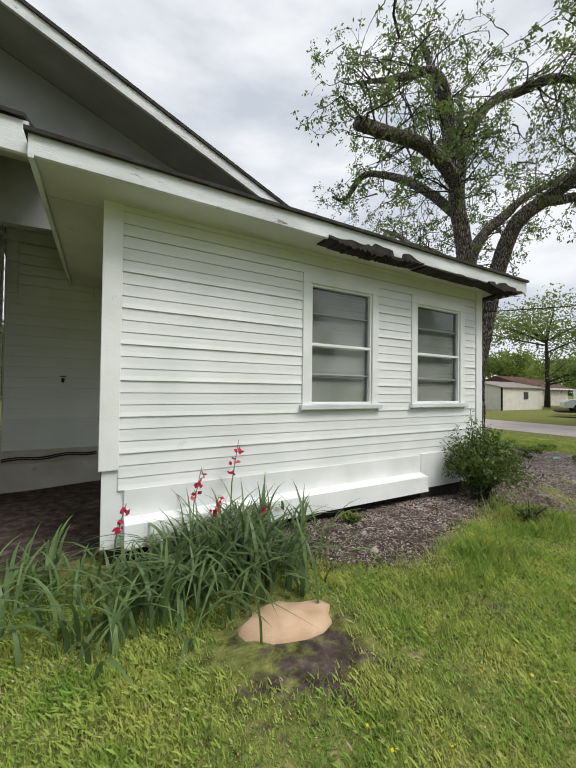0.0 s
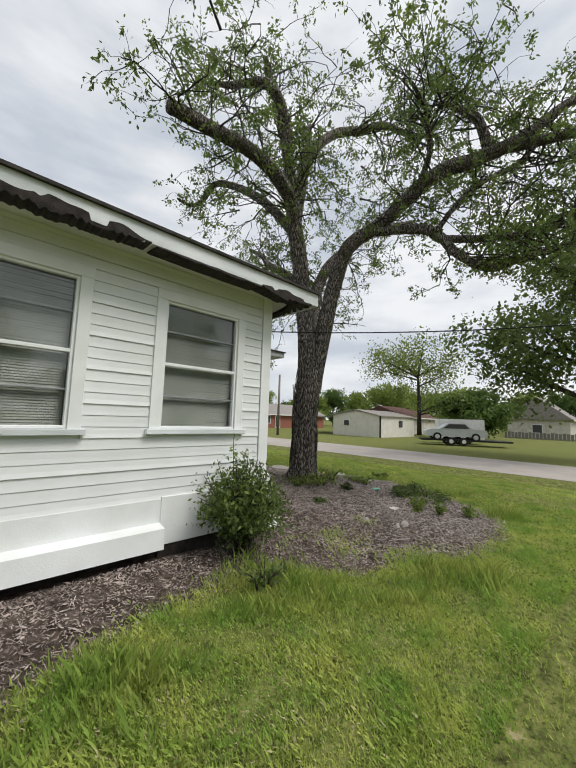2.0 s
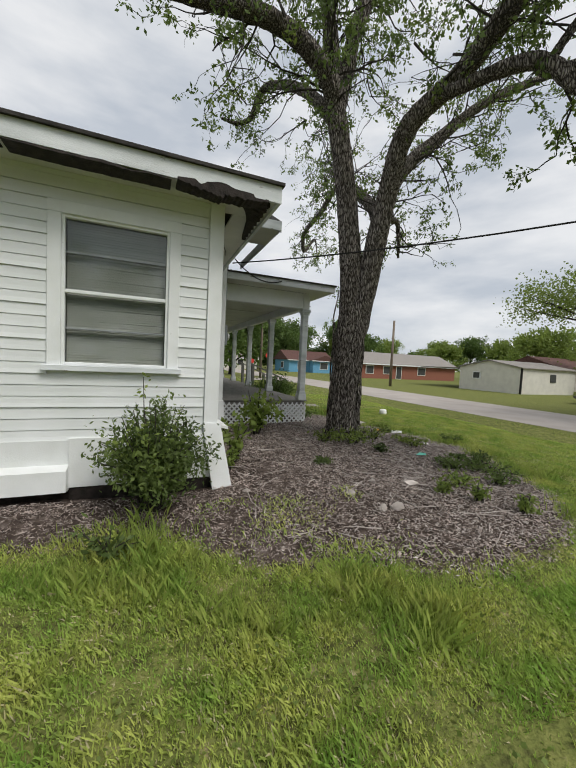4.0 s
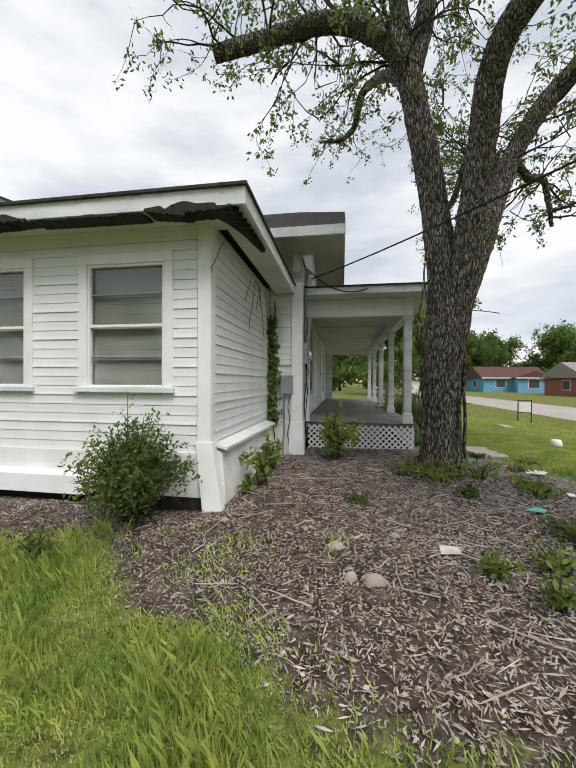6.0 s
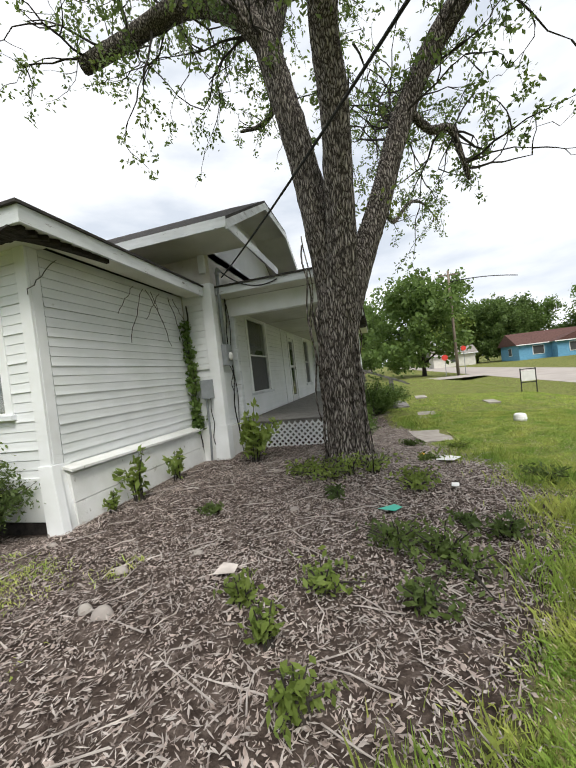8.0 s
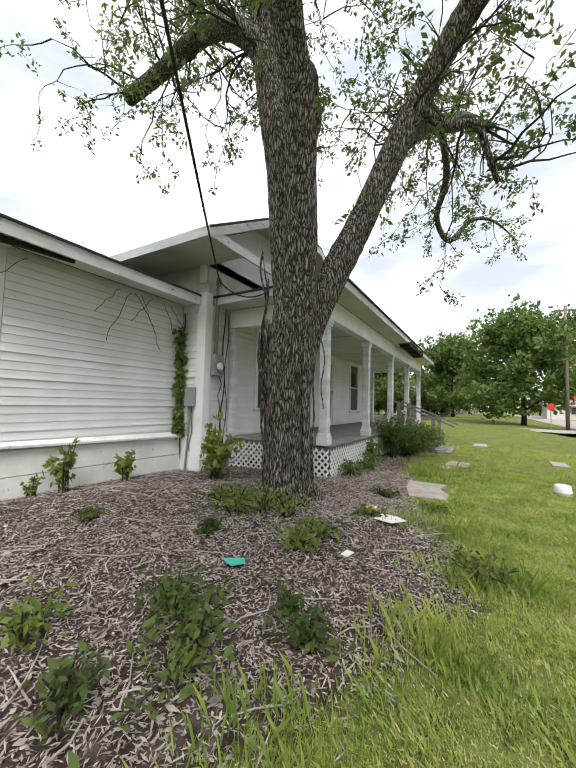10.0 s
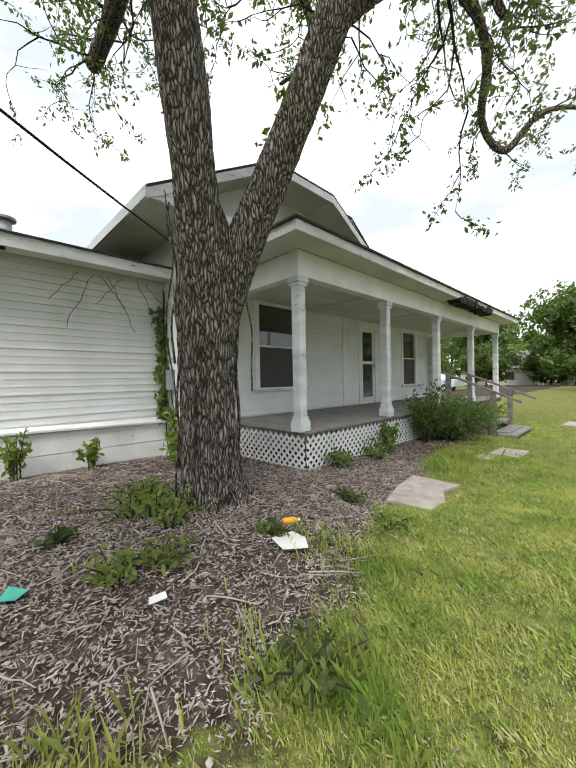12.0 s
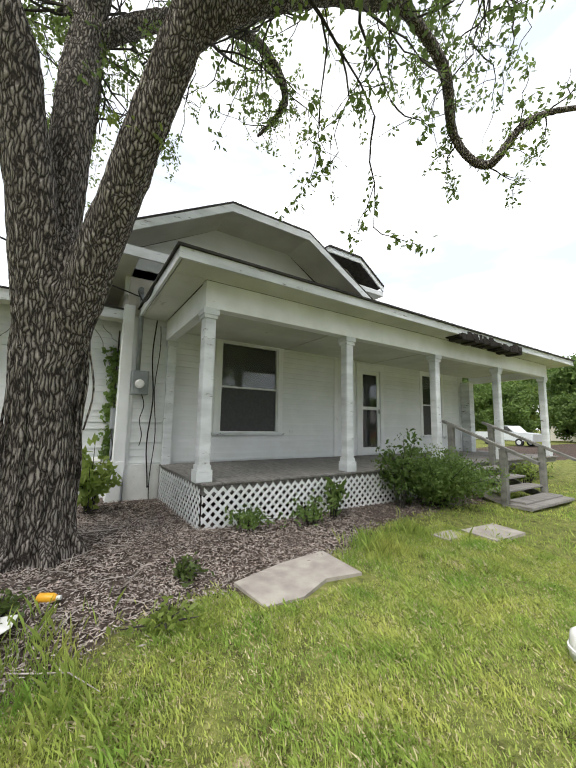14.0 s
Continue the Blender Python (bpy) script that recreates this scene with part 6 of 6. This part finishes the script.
def stop_sign(x, y, h, material, label, r=0.3):
    z = far_z(x, y)
    ob = thing("stop_sign", (x, y, z), label, "sign")
    wpart("post", Shape().tube([(x, y, z - 0.1), (x, y, z + h)], [0.03, 0.03], 6), METAL, ob)
    wpart("plate", Shape().prism([(x + r * math.cos(radians(22.5 + 45 * i)), y - 0.04, z + h + r * math.sin(radians(22.5 + 45 * i))) for i in range(8)], (0, 0.02, 0)), material, ob)


stop_sign(11.4, 32.0, 2.6, RED, "red sign on a metal post by the street corner", 0.24)
stop_sign(9.9, 33.0, 2.0, RED, "red stop sign across the side street")
stop_sign(30.5, 50, 2.6, METAL, "back of a grey traffic sign")


def house(name, lo, hi, h, ridge, wall_m, roof_m, label, windows, door_at=None, axis="x"):
    """A small far house: walls, gable roof, windows in the faces towards -y and -x."""
    (x0, y0), (x1, y1) = lo, hi
    z = far_z((x0 + x1) / 2, (y0 + y1) / 2)
    ob = thing(name, ((x0 + x1) / 2, (y0 + y1) / 2, z), label, "house")
    wpart("wall", Shape().box((x0, y0, z - 0.2), (x1, y1, z + h)), wall_m, ob)
    o = 0.5
    if axis == "x":
        ym = (y0 + y1) / 2
        out = [(x0 - o, y0 - o, z + h - 0.05), (x0 - o, y1 + o, z + h - 0.05), (x0 - o, ym, z + ridge)]
        rf = Shape().prism(out, (x1 - x0 + 2 * o, 0, 0))
    else:
        xm = (x0 + x1) / 2
        out = [(x0 - o, y0 - o, z + h - 0.05), (x1 + o, y0 - o, z + h - 0.05), (xm, y0 - o, z + ridge)]
        rf = Shape().prism(out, (0, y1 - y0 + 2 * o, 0))
    wpart("roof", rf, roof_m, ob)
    wpart("fascia", Shape().box((x0 - o, y0 - o - 0.03, z + h - 0.2), (x1 + o, y0 - o, z + h - 0.03)), TRIM, ob)
    for face, p, w, z0, z1 in windows:
        if face == "s":
            w1 = wpart("window", Shape().box((p - w / 2 - 0.1, y0 - 0.06, z + z0 - 0.1), (p + w / 2 + 0.1, y0, z + z1 + 0.1)), TRIM, ob)
            wpart("pane", Shape().box((p - w / 2, y0 - 0.08, z + z0), (p + w / 2, y0 - 0.06, z + z1)), SCREEN, ob)
        else:
            wpart("window", Shape().box((x0 - 0.06, p - w / 2 - 0.1, z + z0 - 0.1), (x0, p + w / 2 + 0.1, z + z1 + 0.1)), TRIM, ob)
            wpart("pane", Shape().box((x0 - 0.08, p - w / 2, z + z0), (x0 - 0.06, p + w / 2, z + z1)), SCREEN, ob)
    return ob


house("brick_house", (31, 43), (52, 52), 2.5, 4.6, BRICK, GREYROOF, "long red brick house with a grey hipped roof", [("s", 33, 1.4, 0.9, 2.1), ("s", 36.5, 1.4, 0.9, 2.1), ("s", 39, 1.0, 0.1, 2.1), ("s", 44, 1.6, 0.9, 2.1), ("w", 47, 1.5, 0.9, 2.1)])
house("blue_house", (28, 66), (39, 75), 2.8, 5.0, BLUE, RUST, "bright blue bungalow with a brown shingle roof", [("s", 31, 1.6, 0.9, 2.3), ("w", 70, 1.4, 0.9, 2.2)])
gb = house("blue_house_porch", (33, 64), (38.5, 66), 2.8, 4.0, BLUE, RUST, "projecting blue gabled front room", [("s", 35.7, 1.8, 0.9, 2.3)], axis="y")
ob = thing("white_shed", (34.5, 20, -0.32), "cream metal shed with a shallow gable roof", "shed")
z = -0.35
wpart("wall", Shape().prism([(30.5, 16.6, z), (30.5, 23.2, z), (30.5, 23.2, z + 2.4), (30.5, 19.9, z + 3.05), (30.5, 16.6, z + 2.4)], (8, 0, 0)), SHED, ob)
wpart("roof", Shape().prism([(30.3, 16.4, z + 2.37), (30.3, 19.9, z + 3.08), (30.3, 23.4, z + 2.37), (30.3, 23.4, z + 2.45), (30.3, 19.9, z + 3.17), (30.3, 16.4, z + 2.45)], (8.4, 0, 0)), GREYROOF, ob)
wpart("window", Shape().box((30.44, 20.7, z + 1.2), (30.5, 21.6, z + 1.95)), TRIM, ob)
wpart("pane", Shape().box((30.42, 20.8, z + 1.28), (30.44, 21.5, z + 1.87)), SCREEN, ob)
wpart("window", Shape().box((34.6, 16.54, z + 1.2), (35.4, 16.6, z + 1.95)), SCREEN, ob)
wpart("corner_trim", Shape().box((30.46, 16.56, z), (30.6, 16.7, z + 2.4)), BLACK, ob)
wpart("carport", Shape().box((30.5, 23.4, z + 2.2), (38, 29, z + 2.3)), GREYROOF, ob)
house("grey_house", (47, 22), (58, 31), 2.6, 4.4, AGED_SHADE, RUST, "weathered brown house behind trees", [("w", 25, 1.5, 0.9, 2.1)])
house("barn", (62, 4), (70, 12), 3.0, 6.5, AGED_SHADE, GREYROOF, "old grey barn with a pale metal roof", [("w", 8, 1.2, 0.9, 2.1)], axis="x")
house("far_house", (-14, 60), (-4, 68), 3.0, 5.5, SHED, GREYROOF, "pale far house beyond the trees", [("s", -10, 1.2, 1, 2.2), ("s", -7, 1.2, 1, 2.2)])
house("small_white_house", (15, 74), (23, 80), 2.6, 4.2, SHED, GREYROOF, "small white far house", [("s", 19, 1.2, 1, 2.2)])

# low fence by the barn
fn = thing("fence", (56, 6, -0.35), "low grey board fence by the barn", "fence")
for i in range(40):
    wpart("board", Shape().box((55, -6 + i * 0.42, -0.4), (55.03, -5.66 + i * 0.42, 0.55 + 0.05 * (i % 3))), GREYWOOD, fn)


def car(x, y, yaw, material, label, name="car", pickup=False):
    """A sedan or pickup with glass, wheels and lights, built along +x."""
    ob = thing(name, (0, 0, 0), label, "car")
    prof = [(-2.3, 0.35), (-2.35, 0.75), (-1.9, 0.95), (-1.2, 0.97), (-0.6, 1.42), (0.7, 1.42), (1.2, 1.0), (2.2, 0.92), (2.35, 0.7), (2.3, 0.35)]
    if pickup:
        prof = [(-2.6, 0.45), (-2.65, 1.05), (-1.8, 1.15), (-1.1, 1.2), (-0.5, 1.75), (0.8, 1.78), (0.95, 1.2), (2.7, 1.18), (2.75, 0.5)]
    part("body", Shape().prism([(px, -0.85, pz) for px, pz in prof], (0, 1.7, 0)), material, ob)
    g = [(-1.0, 1.0), (-0.55, 1.37), (0.65, 1.37), (1.02, 1.02)] if not pickup else [(-0.95, 1.24), (-0.45, 1.7), (0.72, 1.72), (0.8, 1.24)]
    for yy in (-0.865, 0.85):
        part("side_glass", Shape().prism([(px, yy, pz) for px, pz in g], (0, 0.015, 0)), SCREEN, ob)
    for px in (-1.45, 1.45):
        for yy in (-0.87, 0.67):
            w = part("wheel", Shape().tube([(px, yy, 0.33), (px, yy + 0.2, 0.33)], [0.33, 0.33], 16), BLACK, ob)
            part("rim", Shape().tube([(px, yy - 0.01, 0.33), (px, yy + 0.21, 0.33)], [0.19, 0.19], 12), SILVER, w)
    for yy in (-0.7, 0.5):
        part("headlight", Shape().box((-2.37, yy, 0.62), (-2.3, yy + 0.25, 0.75)), PLASTIC, ob)
    ob.matrix_world = Matrix.Translation((x, y, far_z(x, y))) @ Matrix.Rotation(yaw, 4, "Z")
    return ob


c = car(27.2, 7.6, radians(-58), SILVER, "silver sedan standing on a low trailer")
c.location.z += 0.42
tr = thing("flat_trailer", (27.4, 7.3, -0.3), "low black flatbed trailer with two axles", "trailer")
d = Vector((math.cos(radians(-58)), math.sin(radians(-58)), 0))
nrm = Vector((-d.y, d.x, 0))
o = Vector((27.5, 7.2, -0.3))
wpart("deck", Shape().bar(o - d * 3.2 + Vector((0, 0, 0.42)), o + d * 3.6 + Vector((0, 0, 0.42)), 1.95, 0.12), BLACK, tr)
for k in (-0.9, 0.05):
    for q in (-1.0, 0.9):
        p = o + d * k + nrm * q + Vector((0, 0, 0.34))
        w = wpart("wheel", Shape().tube([p, p + nrm * 0.18], [0.34, 0.34], 14), BLACK, tr)
        wpart("rim", Shape().tube([p - nrm * 0.01, p + nrm * 0.19], [0.17, 0.17], 10), PLASTIC, tr)
wt = thing("box_trailer", (31, 9, -0.35), "white enclosed box trailer parked on grass", "trailer")
o = Vector((30.5, 8.4, -0.35))
wpart("body", Shape().bar(o - d * 1.9 + Vector((0, 0, 1.35)), o + d * 1.9 + Vector((0, 0, 1.35)), 2.0, 1.8), PLASTIC, wt)
for k in (-0.5, 0.5):
    p = o + d * k - nrm * 1.05 + Vector((0, 0, 0.33))
    wpart("wheel", Shape().tube([p, p + nrm * 0.2], [0.33, 0.33], 12), BLACK, wt)
car(-8.5, 36.0, radians(170), SILVER, "silver pickup truck parked beyond the side street", "pickup_truck", True)
